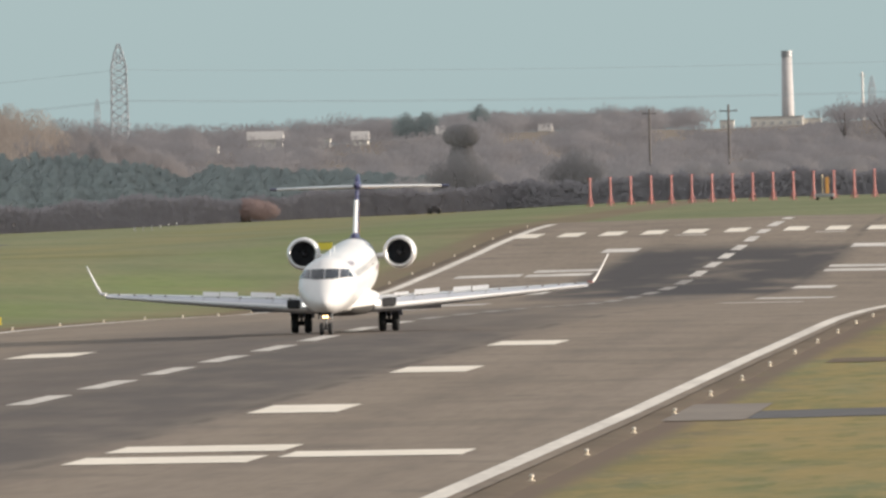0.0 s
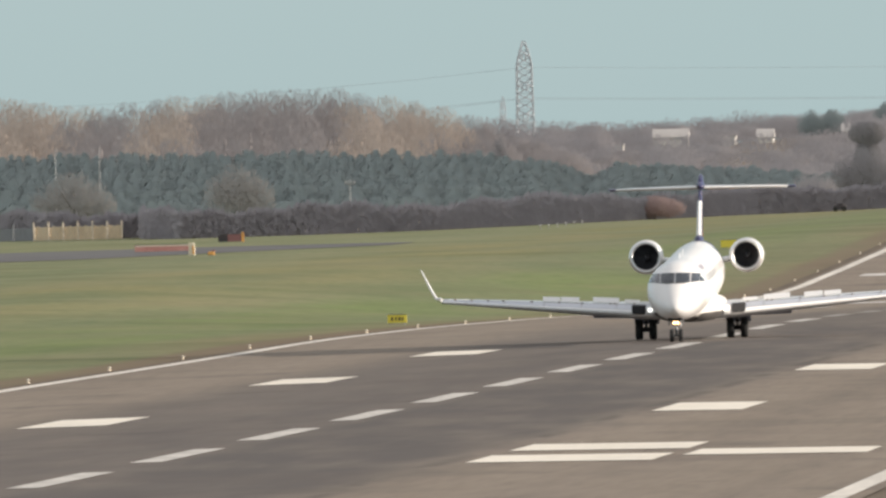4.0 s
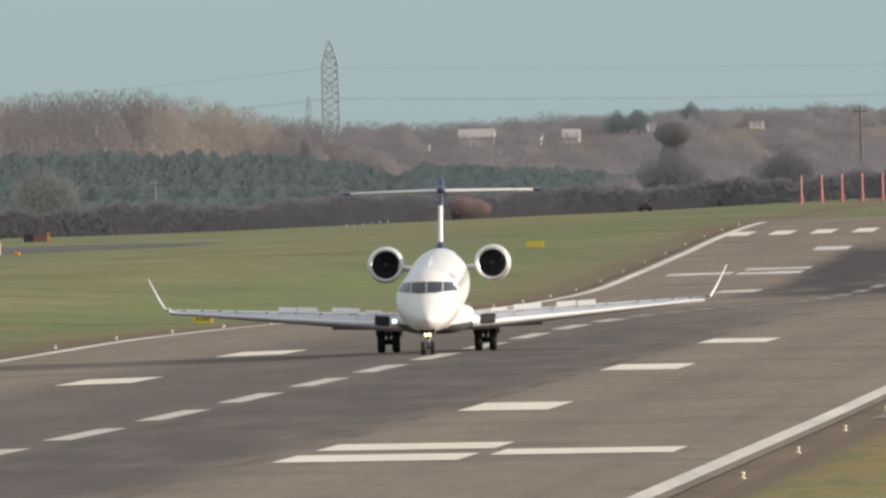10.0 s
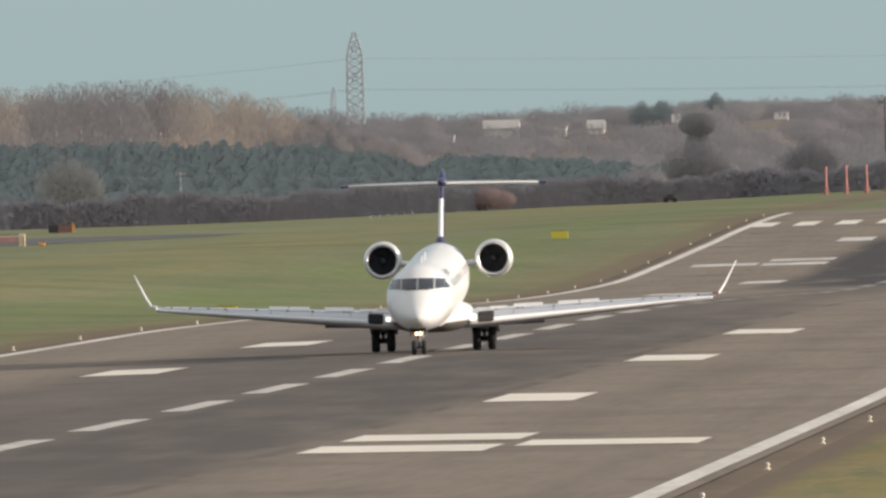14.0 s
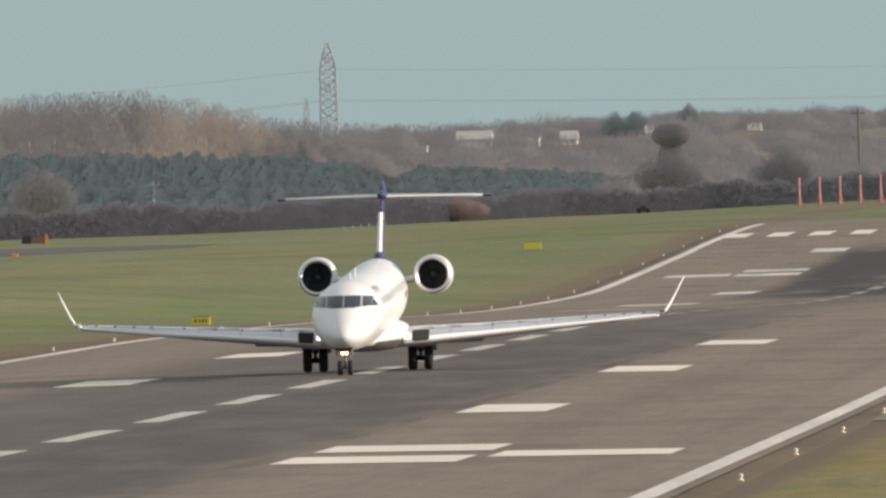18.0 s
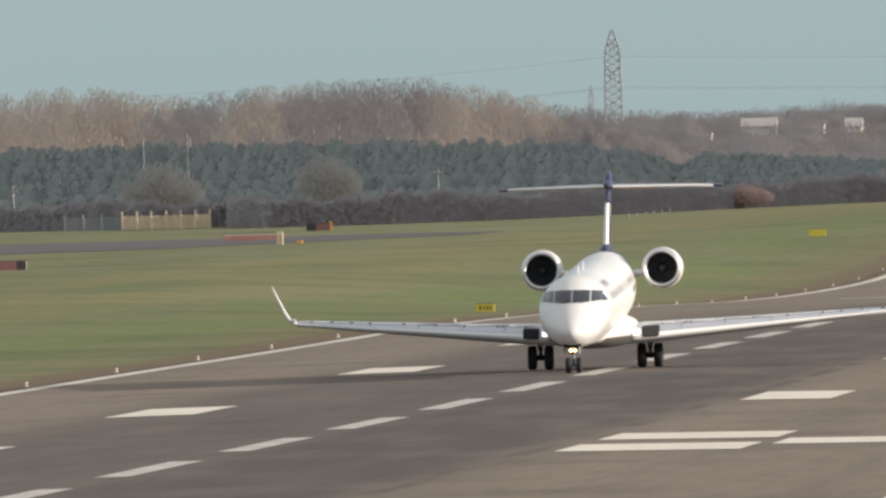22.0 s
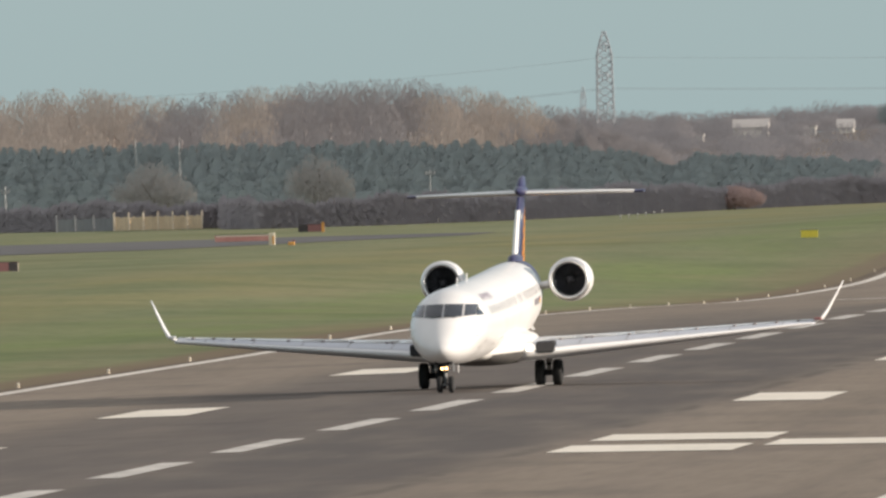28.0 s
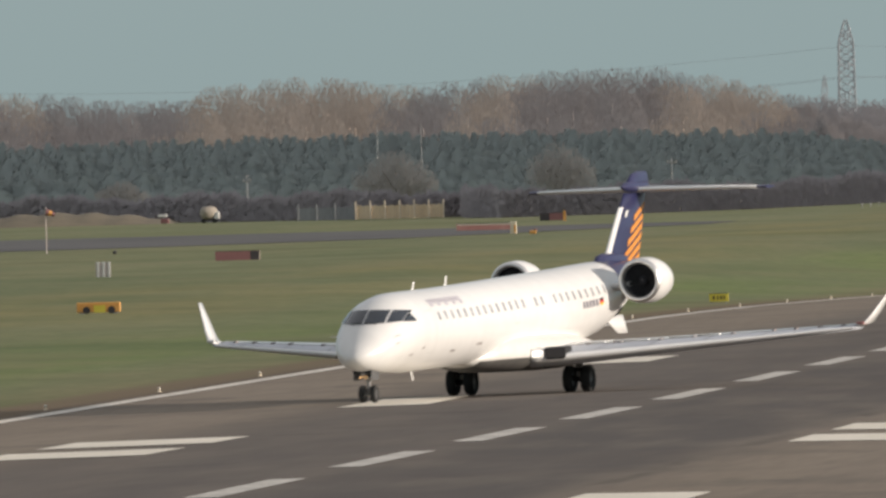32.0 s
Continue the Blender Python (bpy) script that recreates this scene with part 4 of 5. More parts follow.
board("guidance_sign", "plain yellow taxiway guidance sign far down the runway", "sign", 1.45, .62, .16, SIGNYELLOW, g_at(-36.7, 2031), .10, [], "guidance signs")
board("marker_board", "faded red marker board with a dark end on the grass", "marker board", 3.4, .68, .35, SIGNRED, g_at(-88.8, 1790, 0, 6), .10, [(.95, 1.68, .02, .66, SIGNDARK, "dark_end"), (1.60, 1.69, .02, .66, CREAM, "pale_edge")], "marker boards")
board("marker_board", "dark red marker board with an orange end", "marker board", 2.7, .75, .35, SIGNRED, g_at(-103.6, 2438), .10, [(1.05, 1.35, -.05, .95, SIGNORANGE, "orange_edge"), (-1.34, -.35, .0, .74, SIGNDARK, "dark_end")], "marker boards")
board("barrier_board", "low faded pink and red barrier beside the taxiway", "barrier", 5.6, .60, .3, mat("faded_pink_board", (.50, .22, .18), (.62, .32, .26), .7, scale=1, fine=20), g_at(-97.6, 2232), .12, [(-2.7, 2.7, .46, .58, CREAM, "pale_stripe")])
t = thing("barrier_post", "short cream and orange end post of a barrier", "post", g_at(-90.2, 2153))
part("post", box(bmesh.new(), -.28, .28, -.2, .2, 0, 1.15, .04), CREAM, t)
part("orange_side", box(bmesh.new(), .05, .235, -.215, -.205, .1, .85), SIGNORANGE, t, "orange face")
t = thing("marker_block", "small orange marker block on the grass", "marker", g_at(-88.2, 2150))
part("block", box(bmesh.new(), -.35, .25, -.2, .2, 0, .32, .06), SIGNORANGE, t)
part("block_cap", box(bmesh.new(), .0, .3, -.18, .18, .33, .45, .03), SIGNRED, t)
# orange sign box with a yellow plate and two dark arches below
t = thing("sign_box", "long orange sign box with a yellow plate in the grass", "sign", g_at(-59.3, 1282))
part("housing", box(bmesh.new(), -1.18, 1.18, -.2, .2, .08, .62, .05), SIGNORANGE, t)
part("yellow_plate", box(bmesh.new(), -.25, .38, -.215, -.204, .06, .46), SIGNYELLOW, t, "bright yellow plate")
for x0, x1 in ((-1.0, -.30), (.42, 1.0)):
    bm = bmesh.new()
    rod(bm, ((x0 + x1) / 2, -.206, .2), ((x0 + x1) / 2, -.216, .2), .2, .2, 16)
    part("dark_arch", bm, SIGNDARK, t, "dark round recess")
for x in (-.9, .9):
    part("foot", box(bmesh.new(), x - .12, x + .12, -.15, .15, 0, .09), STEEL, t)
# white bars of a striped board
t = thing("striped_board", "board of three white upright slats on a dark frame", "marker board", g_at(-85.3, 1616))
part("back_frame", box(bmesh.new(), -.52, .50, .03, .07, .08, 1.08, .01), PALEPINK, t, "faded pink frame")
for x in (-.36, .02, .40):
    part("slat", box(bmesh.new(), x - .08, x + .08, -.04, .02, .05, 1.10, .015), OFFWHITE, t, "white slat")
for x in (-.3, .3):
    part("leg", rod(bmesh.new(), (x, .05, 0), (x, .05, .12), .03, .03, 8), STEEL, t)
t = thing("marker_stub", "tiny dark marker stub beside the taxiway", "marker", g_at(-111.4, 1960))
part("stub", box(bmesh.new(), -.16, .16, -.12, .12, 0, .24, .05), SIGNDARK, t)
part("stub_cap", box(bmesh.new(), -.10, .10, -.09, .09, .24, .30, .02), STEEL, t)
# a short row of small white field lamps
for k in range(6):
    t = thing("field_light", "tiny white light on a short stem in the far grass", "airfield light", g_at(-79.4 - .25 * k, 2600 + 26 * k), "far field lights")
    part("stem", rod(bmesh.new(), (0, 0, 0), (0, 0, .35), .04, .04, 8), STEEL, t)
    part("lamp", box(bmesh.new(), -.09, .09, -.08, .08, .35, .46, .03), OFFWHITE, t, "white lamp head")
# dark machine at the foot of the hedge
t = thing("roller", "small dark machine parked at the foot of the hedge", "machine", g_at(-57.6, 2925))
part("body", box(bmesh.new(), -.8, .8, -.6, .6, .3, .75, .12), SIGNDARK, t)
part("canopy", box(bmesh.new(), -.35, .45, -.5, .5, .75, 1.0, .1), SIGNDARK, t)
for x in (-.55, .55):
    part("wheel", rod(bmesh.new(), (x, -.62, .3), (x, .62, .3), .3, .3, 14), TYRE, t)
# windsock
t = thing("windsock", "red and orange windsock drooping on a white pole", "windsock", g_at(-119.8, 1994))
part("pole", rod(bmesh.new(), (0, 0, 0), (0, 0, 3.9), .05, .035, 12), PALEPINK, t, "pale pole")
part("hoop", rod(bmesh.new(), (-.12, 0, 3.45), (-.06, 0, 3.55), .32, .32, 14, False), STEEL, t)
for k, (a, c) in enumerate(((SIGNRED, 0), (SIGNORANGE, 1), (SIGNRED, 2))):
    bm = rod(bmesh.new(), (.02 + .24 * k, 0, 3.5 - .07 * k), (.27 + .24 * k, 0, 3.42 - .09 * k), .31 - .06 * k, .26 - .06 * k, 12, False)
    part("sock_panel", bm, a, t, "coloured fabric panel")
# taxiways
v = []
for i, (lat, y, w) in enumerate(((-330, 2090, 135), (-180, 2140, 135), (-135, 2165, 128), (-115, 2185, 118), (-98, 2225, 105), (-85, 2280, 50), (-78, 2300, 25))):
    v += [(lat, y - w), (lat, y + w)]
pts, faces = [], []
for i in range(0, len(v) - 2, 2):
    for k in range(12):
        q0, q1 = k / 12, (k + 1) / 12
        for q in (q0,):
            pts.append([tuple(np.array(v[i]) * (1 - q) + np.array(v[i + 2]) * q), tuple(np.array(v[i + 1]) * (1 - q) + np.array(v[i + 3]) * q)])
verts = []
for a, b in pts:
    for j in range(5):
        lat, y = a[0] + (b[0] - a[0]) * j / 4, a[1] + (b[1] - a[1]) * j / 4
        verts.append((CL + lat, y, ground_z(CL + lat, y) - .03))
faces = [(r * 5 + j, r * 5 + j + 1, (r + 1) * 5 + j + 1, (r + 1) * 5 + j) for r in range(len(pts) - 1) for j in range(4)]
tagged(mesh_ob("taxiway", verts, faces, TAXI, smooth=True), "dark grey asphalt taxiway across the grass", "taxiway", kind="structure")
tagged(mesh_ob("service_road", *sheet([CL + q for q in (26.3, 34, 50, 80, 130)], [741, 748, 756, 763], -.045), TAXI, smooth=True), "grey service road joining the runway edge", "road", kind="structure")
tagged(mesh_ob("drain", *sheet([CL + q for q in (25.6, 40, 60, 120)], [922, 931, 940], -.045), SHOULDER, smooth=True), "dark paved drain across the grass", "road", kind="structure")

tagged(mesh_ob("apron", *sheet([CL + q for q in (23.6, 24.4, 25.4, 26.3)], [738, 752, 766, 784], -.035), APRON, smooth=True), "worn brown asphalt apron between runway and service road", "apron", kind="structure")
# localiser aerials beyond the far end of the runway


def localiser(h):
    t = thing("localiser_aerial", "red-painted localiser aerial mast on a splayed foot", "aerial mast", group="localiser aerial row")
    part("mast", rod(bmesh.new(), (0, 0, 0), (0, 0, h), .15, .11, 8), MASTRED, t)
    part("boom", box(bmesh.new(), -.10, .10, .12, 2.7, h - .14, h, .03), MASTRED, t, "red aerial boom")
    for i in range(5):
        y = .25 + .58 * i
        part("element", rod(bmesh.new(), (-.34 + .03 * i, y, h + .02), (.34 - .03 * i, y, h + .02), .03, .03, 6), MASTRED, t)
    for s in (-1, 1):
        part("foot", rod(bmesh.new(), (s * .42, 0, 0), (0, 0, h * .42), .06, .06, 6), MASTRED, t)
    return t


first = localiser(3.25)
first.matrix_world = g_at(-33.85, 2760)
for i in range(1, 28):
    copy_thing(first, g_at(-33.85 + 2.36 * i, 2760))
t = thing("equipment_trolley", "small orange and grey equipment trolley near the aerials", "trolley", g_at(-5.6, 2700))
part("body", box(bmesh.new(), -1.1, 1.1, -.5, .5, .35, .75, .06), STEEL, t)
part("mast", rod(bmesh.new(), (-.2, 0, .7), (-.2, 0, 2.9), .09, .07, 8), WOOD, t)
part("panel", box(bmesh.new(), .1, .5, -.1, .1, .75, 2.6, .04), SIGNORANGE, t)
for x in (-.8, .8):
    part("wheel", rod(bmesh.new(), (x, -.55, .2), (x, .55, .2), .2, .2, 12), TYRE, t)

# fence beside the field: posts and boards
fence = thing("fence", "weathered board fence with pale posts in front of a hedge", "fence", g_at(-136.4, 2622))
for i in range(7):
    x = 1.62 * i
    part("post", box(bmesh.new(), x - .09, x + .09, -.12, .06, 0, 2.05, .02), POSTMAT, fence, "pale post")
for i in range(6):
    for k in range(5):
        x = 1.62 * i + .12 + .29 * k
        hgt = 1.55 + .06 * math.sin(i * 5.1 + k * 2.3)
        part("board", box(bmesh.new(), x, x + .27, .02, .06, .05, hgt, .01), WOOD, fence)
dull = thing("fence", "grey board fence standing beside the pale one", "fence", g_at(-142.8, 2622))
for i in range(4):
    x = 2.05 * i
    part("post", box(bmesh.new(), x - .08, x + .08, -.1, .06, 0, 1.9, .02), GREYBOARD, dull)
for i in range(20):
    x = .12 + .3 * i
    part("board", box(bmesh.new(), x, x + .28, .02, .06, .05, 1.45 + .05 * math.sin(i * 3.7), .01), GREYBOARD, dull)
# pale tank trailer
t = thing("tank_trailer", "pale rounded tank on a small trailer by the hedge", "trailer", g_at(-154.0, 2640) @ Matrix.Scale(.82, 4))
bm = bmesh.new()
lathe(bm, [(.01, -1.15), (.55, -1.1), (.85, -.8), (.92, 0), (.85, .8), (.55, 1.1), (.01, 1.15)], 20, pose(0, 0, 1.35, 0, 90, 25))
part("tank", bm, mat("dirty_cream_tank", (.30, .26, .21), (.44, .39, .32), .7, scale=1, fine=20), t, smooth=True)
part("white_cab", box(bmesh.new(), .75, 1.45, -.6, .6, .5, 1.5, .15), OFFWHITE, t, "white end box")
part("chassis", box(bmesh.new(), -1.1, 1.4, -.4, .4, .35, .5, .03), SIGNDARK, t)
for x in (-.7, .8):
    part("wheel", rod(bmesh.new(), (x, -.6, .3), (x, .6, .3), .3, .3, 14), TYRE, t)
t = thing("red_machine", "small red machine with a pale top near the taxiway", "machine", g_at(-157.4, 2620))
part("body", box(bmesh.new(), -.45, .45, -.4, .4, .15, .7, .08), SIGNRED, t)
part("canopy", box(bmesh.new(), -.75, .25, -.4, .4, .85, 1.15, .08), OFFWHITE, t)
part("frame", rod(bmesh.new(), (-.3, 0, .6), (-.3, 0, .9), .05, .05, 6), SIGNDARK, t)


def pole(name, label, category, m, h, r, arms, material=POLEWOOD):
    t = thing(name, label, category, m)
    part("shaft", rod(bmesh.new(), (0, 0, 0), (0, 0, h), r, r * .7, 10), material, t)
    for z, w in arms:
        part("crossarm", box(bmesh.new(), -w, w, -.08, .08, z - .08, z + .08, .02), material, t)
        for s in (-1, 0, 1):
            part("insulator", rod(bmesh.new(), (s * w * .9, 0, z + .08), (s * w * .9, 0, z + .35), .06, .05, 6), STEEL, t)
    return t


pole("power_pole", "wooden power pole with a crossarm among bare trees", "utility pole", pose(CL - 43.2, 3420, 3.0), 12.1, .22, ((11.4, 1.0),))
pole("power_pole", "dark wooden power pole with a crossarm among bare trees", "utility pole", pose(CL - 31.8, 3420, 3.0), 12.4, .22, ((11.5, 1.3),))
pole("mast", "pale slender mast with small side arms behind the hedge", "mast", pose(CL - 119.8, 2960, 2.0), 5.2, .06, ((4.7, .6),), STEEL)
pole("light_mast", "pale slim lighting mast before the dark wood", "mast", pose(CL - 156.5, 2960, 2.0), 10.0, .045, (), STEEL)
pole("light_mast", "pale slim lighting mast before the dark wood", "mast", pose(CL - 151.0, 2960, 2.0), 10.2, .045, (), STEEL)
pole("short_mast", "short pale post behind the earth bank", "mast", pose(CL - 161.3, 2800, 1.7), 4.8, .09, ((4.1, .45),), STEEL)


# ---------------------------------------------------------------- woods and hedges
# conifer and hedge colours are lifted: distant haze is painted into them
CONIFER = mat("haze_pale_conifer", (0.332, 0.372, 0.360), (0.360, 0.401, 0.388), 0.95, scale=6, fine=30, vary=.02)
# the twig colours, here and below, are paled to stand in for haze
TWIG = mat("haze_pale_twigs", (0.415, 0.366, 0.346), (0.465, 0.413, 0.390), 0.95, scale=14, fine=20, vary=.05)
# a tawny copy of the twigs, with warm sunlight put into the colour
TWIGSUN = mat("sunlit_bare_twigs", (0.570, 0.468, 0.385), (0.630, 0.520, 0.432), 0.95, scale=14, fine=20, vary=.08)
HEDGE = mat("haze_pale_hedge", (0.352, 0.322, 0.332), (0.385, 0.354, 0.365), 0.95, scale=8, fine=20, vary=.05)
FARWOOD = mat("haze_pale_wood", (0.415, 0.374, 0.366), (0.465, 0.422, 0.412), 0.95, scale=45, fine=20, vary=.05)
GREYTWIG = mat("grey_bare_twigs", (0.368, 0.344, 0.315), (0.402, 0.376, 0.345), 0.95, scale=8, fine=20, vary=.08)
REDTWIG = mat("reddish_bare_twigs", (0.430, 0.305, 0.275), (0.470, 0.335, 0.300), 0.95, scale=8, fine=20, vary=.05)
BARK = mat("bark", (0.08, 0.065, 0.055), (0.13, 0.11, 0.09), 0.95, scale=.5, fine=20)
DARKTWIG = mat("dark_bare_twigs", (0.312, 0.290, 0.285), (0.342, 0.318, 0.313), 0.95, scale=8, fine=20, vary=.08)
rng = np.random.default_rng(7)


class Heap:
    """Gathers loose triangles and tapered trunks into one mesh."""

    def __init__(self):
        self.v, self.f, self.n, self.k = [], [], [], 0

    def tris(self, a, b, c, nrm):
        m = len(a)
        nrm = nrm / (np.linalg.norm(nrm, axis=1)[:, None] + 1e-9)
        # every face turns the way that its normals point
        turned = (np.sum(np.cross(b - a, c - a) * nrm, axis=1) < 0)[:, None]
        b, c = np.where(turned, c, b), np.where(turned, b, c)
        self.n.append(np.repeat(nrm, 3, axis=0))
        self.v.append(np.stack([a, b, c], 1).reshape(-1, 3))
        self.f.append(np.arange(3 * m).reshape(-1, 3) + self.k)
        self.k += 3 * m

    def trunk(self, x, y, z, h, r, lean=(0, 0)):
        q = np.arange(5) * 1.2566
        low = np.stack([x + r * np.cos(q), y + r * np.sin(q), np.full(5, z)], 1)
        high = np.stack([x + lean[0] + .3 * r * np.cos(q), y + lean[1] + .3 * r * np.sin(q), np.full(5, z + h)], 1)
        self.v.append(np.concatenate([low, high]))
        out = np.stack([np.cos(q), np.sin(q), np.zeros(5)], 1)
        self.n.append(np.concatenate([out, out]))
        i = np.arange(5)
        j = (i + 1) % 5
        self.f.append(np.concatenate([np.stack([i, j, j + 5], 1), np.stack([i, j + 5, i + 5], 1)]) + self.k)
        self.k += 10

    def make(self, name, material, parent=None):
        v, f = np.concatenate(self.v), np.concatenate(self.f)
        me = bpy.data.meshes.new(name)
        me.vertices.add(len(v))
        me.vertices.foreach_set("co", v.astype(np.float32).ravel())
        me.loops.add(3 * len(f))
        me.loops.foreach_set("vertex_index", f.astype(np.int32).ravel())
        me.polygons.add(len(f))
        me.polygons.foreach_set("loop_start", np.arange(0, 3 * len(f), 3, dtype=np.int32))
        me.materials.append(material)
        me.update(calc_edges=True)
        # twigs are shaded as a rounded mass, by normals bent off the sun
        me.normals_split_custom_set_from_vertices(np.concatenate(self.n).astype(np.float32))
        ob = new(name, me)
        if parent is not None:
            ob.parent = parent
        return ob


SHADE = np.array([-.16, -.74, .36])  # normals bent off the sun: even sky light, in place of haze


def bare_crown(heap, x, y, z, h, w, count, low=.22, size=1.0, lobes=7, dome=.75, upright=1.0):
    """Twigs that spray up and out from a few limbs."""
    c = rng.normal(0, 1, (lobes, 3))
    c /= np.linalg.norm(c, axis=1)[:, None]
    cz = z + h * (low + (1 - low) * .5)
    c = c * np.array([w * .27, w * .27, h * (1 - low) * .25]) + np.array([x, y, cz])
    pick = rng.integers(0, lobes, count)
    d = rng.normal(0, 1, (count, 3))
    d /= np.linalg.norm(d, axis=1)[:, None]
    r = rng.random(count)[:, None] ** .45
    p = c[pick] + d * r * np.array([w * .26, w * .26, h * (1 - low) * .27])
    # the outer twigs of neighbouring limbs close to one rounded crown
    whole = rng.random(count) < dome
    p[whole] = (np.array([x, y, z + h * .5]) + d * rng.random(count)[:, None] ** .42 * np.array([w * .5, w * .5, h * .5]))[whole]
    top = z + h
    p[:, 2] = np.clip(p[:, 2], z + h * low * .6, top - .3)
    up = d * .22 / upright + rng.normal(0, .16 / upright, (count, 3)) + np.array([0, 0, 1.0])
    up /= np.linalg.norm(up, axis=1)[:, None]
    side = np.cross(up, rng.normal(0, .5, (count, 3)) + np.array([0, -1.0, 0]))
    side /= np.linalg.norm(side, axis=1)[:, None]
    ln = (rng.random(count) * .45 + .40)[:, None] * size * upright
    wd = (rng.random(count) * .035 + .05)[:, None] * size
    nrm = (p - np.array([x, y, z + h * .45])) / np.array([w * 5, w * 4, h * 2.4]) + d * .03 + SHADE
    heap.tris(p - side * wd, p + side * wd, p + up * ln, nrm)


def conifer(heap, x, y, z, h, w, count, bare=0.0):
    """Overlapping sprays that hang over one another round a blunt cone."""
    q = bare + (1 - bare) * rng.random(count) ** 1.15
    a = rng.random(count) * 6.283
    tier = (q * 11 + .4 * np.sin(a * 3)) % 1.0
    rad = w * (1 - q ** 2.2) ** .7 * (.78 + .08 * (1 - tier) + .22 * rng.normal(0, 1, count)) + .14
    ux, uy = np.cos(a), np.sin(a)
    mid = np.stack([x + ux * rad, y + uy * rad, z + h * (.04 + .96 * q)], 1)
    k = (.07 + .07 * rng.random(count))[:, None]
    tilt = rng.normal(0, .25, count)
    side = np.stack([-uy, ux, tilt], 1) * k
    down = np.stack([ux * .35, uy * .35, np.full(count, -1.0)], 1) * k * 2.0
    nrm = np.stack([ux * .07, uy * .08, np.zeros(count)], 1) + rng.normal(0, .04, (count, 3)) + SHADE
    heap.tris(mid - side, mid + side, mid + down, nrm)
    # a solid inner cone of foliage, added so that no dark gaps show
    qs = np.array([0, .35, .7, .9, .99])
    rs = w * (1 - qs ** 2.2) ** .7 * .60
    a = np.arange(9) * .698
    ring = np.stack([x + np.outer(rs, np.cos(a)), y + np.outer(rs, np.sin(a)), np.repeat((z + h * qs)[:, None], 9, 1)], 2)
    lo0, lo1, hi0, hi1 = ring[:-1], np.roll(ring[:-1], -1, 1), ring[1:], np.roll(ring[1:], -1, 1)
    for p0, p1, p2 in ((lo0, lo1, hi1), (lo0, hi1, hi0)):
        p0, p1, p2 = p0.reshape(-1, 3), p1.reshape(-1, 3), p2.reshape(-1, 3)
        heap.tris(p0, p1, p2, (p0 - np.array([x, y, p0[0, 2]])) * np.array([.05, .04, 0]) + SHADE)


# the dark conifer plantation, its top falling away towards the runway's line
tops_l = [-300, -220, -165, -132, -114, -102, -98, -95.3, -93, -90, -85, -78, -70, -62]
tops_z = [11.4, 11.3, 11.6, 11.4, 10.7, 9.8, 8.4, 7.2, 8.3, 9.1, 8.4, 8.1, 7.4, 6.2]
heap = Heap()
for row in range(6):
    lat = -300.0
    while lat < -63:
        yy = 3060 + 5 * row + rng.uniform(-2.5, 2.5)
        z = ground_z(CL + lat, yy)
        h = float(np.interp(lat, tops_l, tops_z)) - z + rng.uniform(-.45, .25)
        # young trees stand along the near edge of the wood
        h *= .34 + .66 * (row / 5) ** .8 + rng.uniform(-.05, .04)
        conifer(heap, CL + lat, yy, z - .2, max(2.2, h), rng.uniform(2.2, 3.2), 640, 0.0 if row == 0 else .40)
        lat += rng.uniform(.75, 1.3)
tagged(heap.make("conifer_wood", CONIFER), "dense green conifer plantation behind the airfield, painted haze-pale", "wood", kind="stuff")

# bare broadleaf wood behind it
bl = [-300, -236, -226, -219, -208, -203, -192, -181, -176, -169, -163, -157, -148, -141, -132, -124, -120, -110]
bz = [18.2, 18.6, 18.0, 16.6, 16.4, 18.2, 19.4, 18.7, 17.6, 18.1, 18.9, 19.8, 19.8, 19.5, 18.0, 16.1, 13.5, 10.3]
spot = np.random.default_rng(11)
brown, tawny = Heap(), Heap()
for row in range(4):
    lat = -300.0
    while lat < -108:
        yy = 3230 + 30 * row + spot.uniform(-10, 10)
        x = CL + lat
        z = ground_z(x, yy)
        q = lat + spot.uniform(-2, 2)
        h = (float(np.interp(lat, bl, bz)) + .5 - z + spot.uniform(-.45, .2)) * (.62, .78, .9, 1.0)[row]
        # these stretches of the wood take the colour painted as sunlit
        heap = tawny if q < -229 or -204 < q < -177 or -166 < q < -160 or -137 < q < -124 else brown
        heap.trunk(x, yy, z - .2, h * .8, .16, (spot.uniform(-.3, .3), 0))
        bare_crown(heap, x, yy, z, max(4, h), spot.uniform(7.0, 10.0), (1100, 1300, 3000, 8800)[row], .05, .52 if row == 3 else .8, 16, .985, 1.5)
        lat += spot.uniform(2.4, 4.2)
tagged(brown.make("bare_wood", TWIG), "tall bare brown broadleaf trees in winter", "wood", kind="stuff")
tagged(tawny.make("sunlit_bare_wood", TWIGSUN), "tall tawny bare trees in winter, warm sunlight painted in", "wood", kind="stuff")

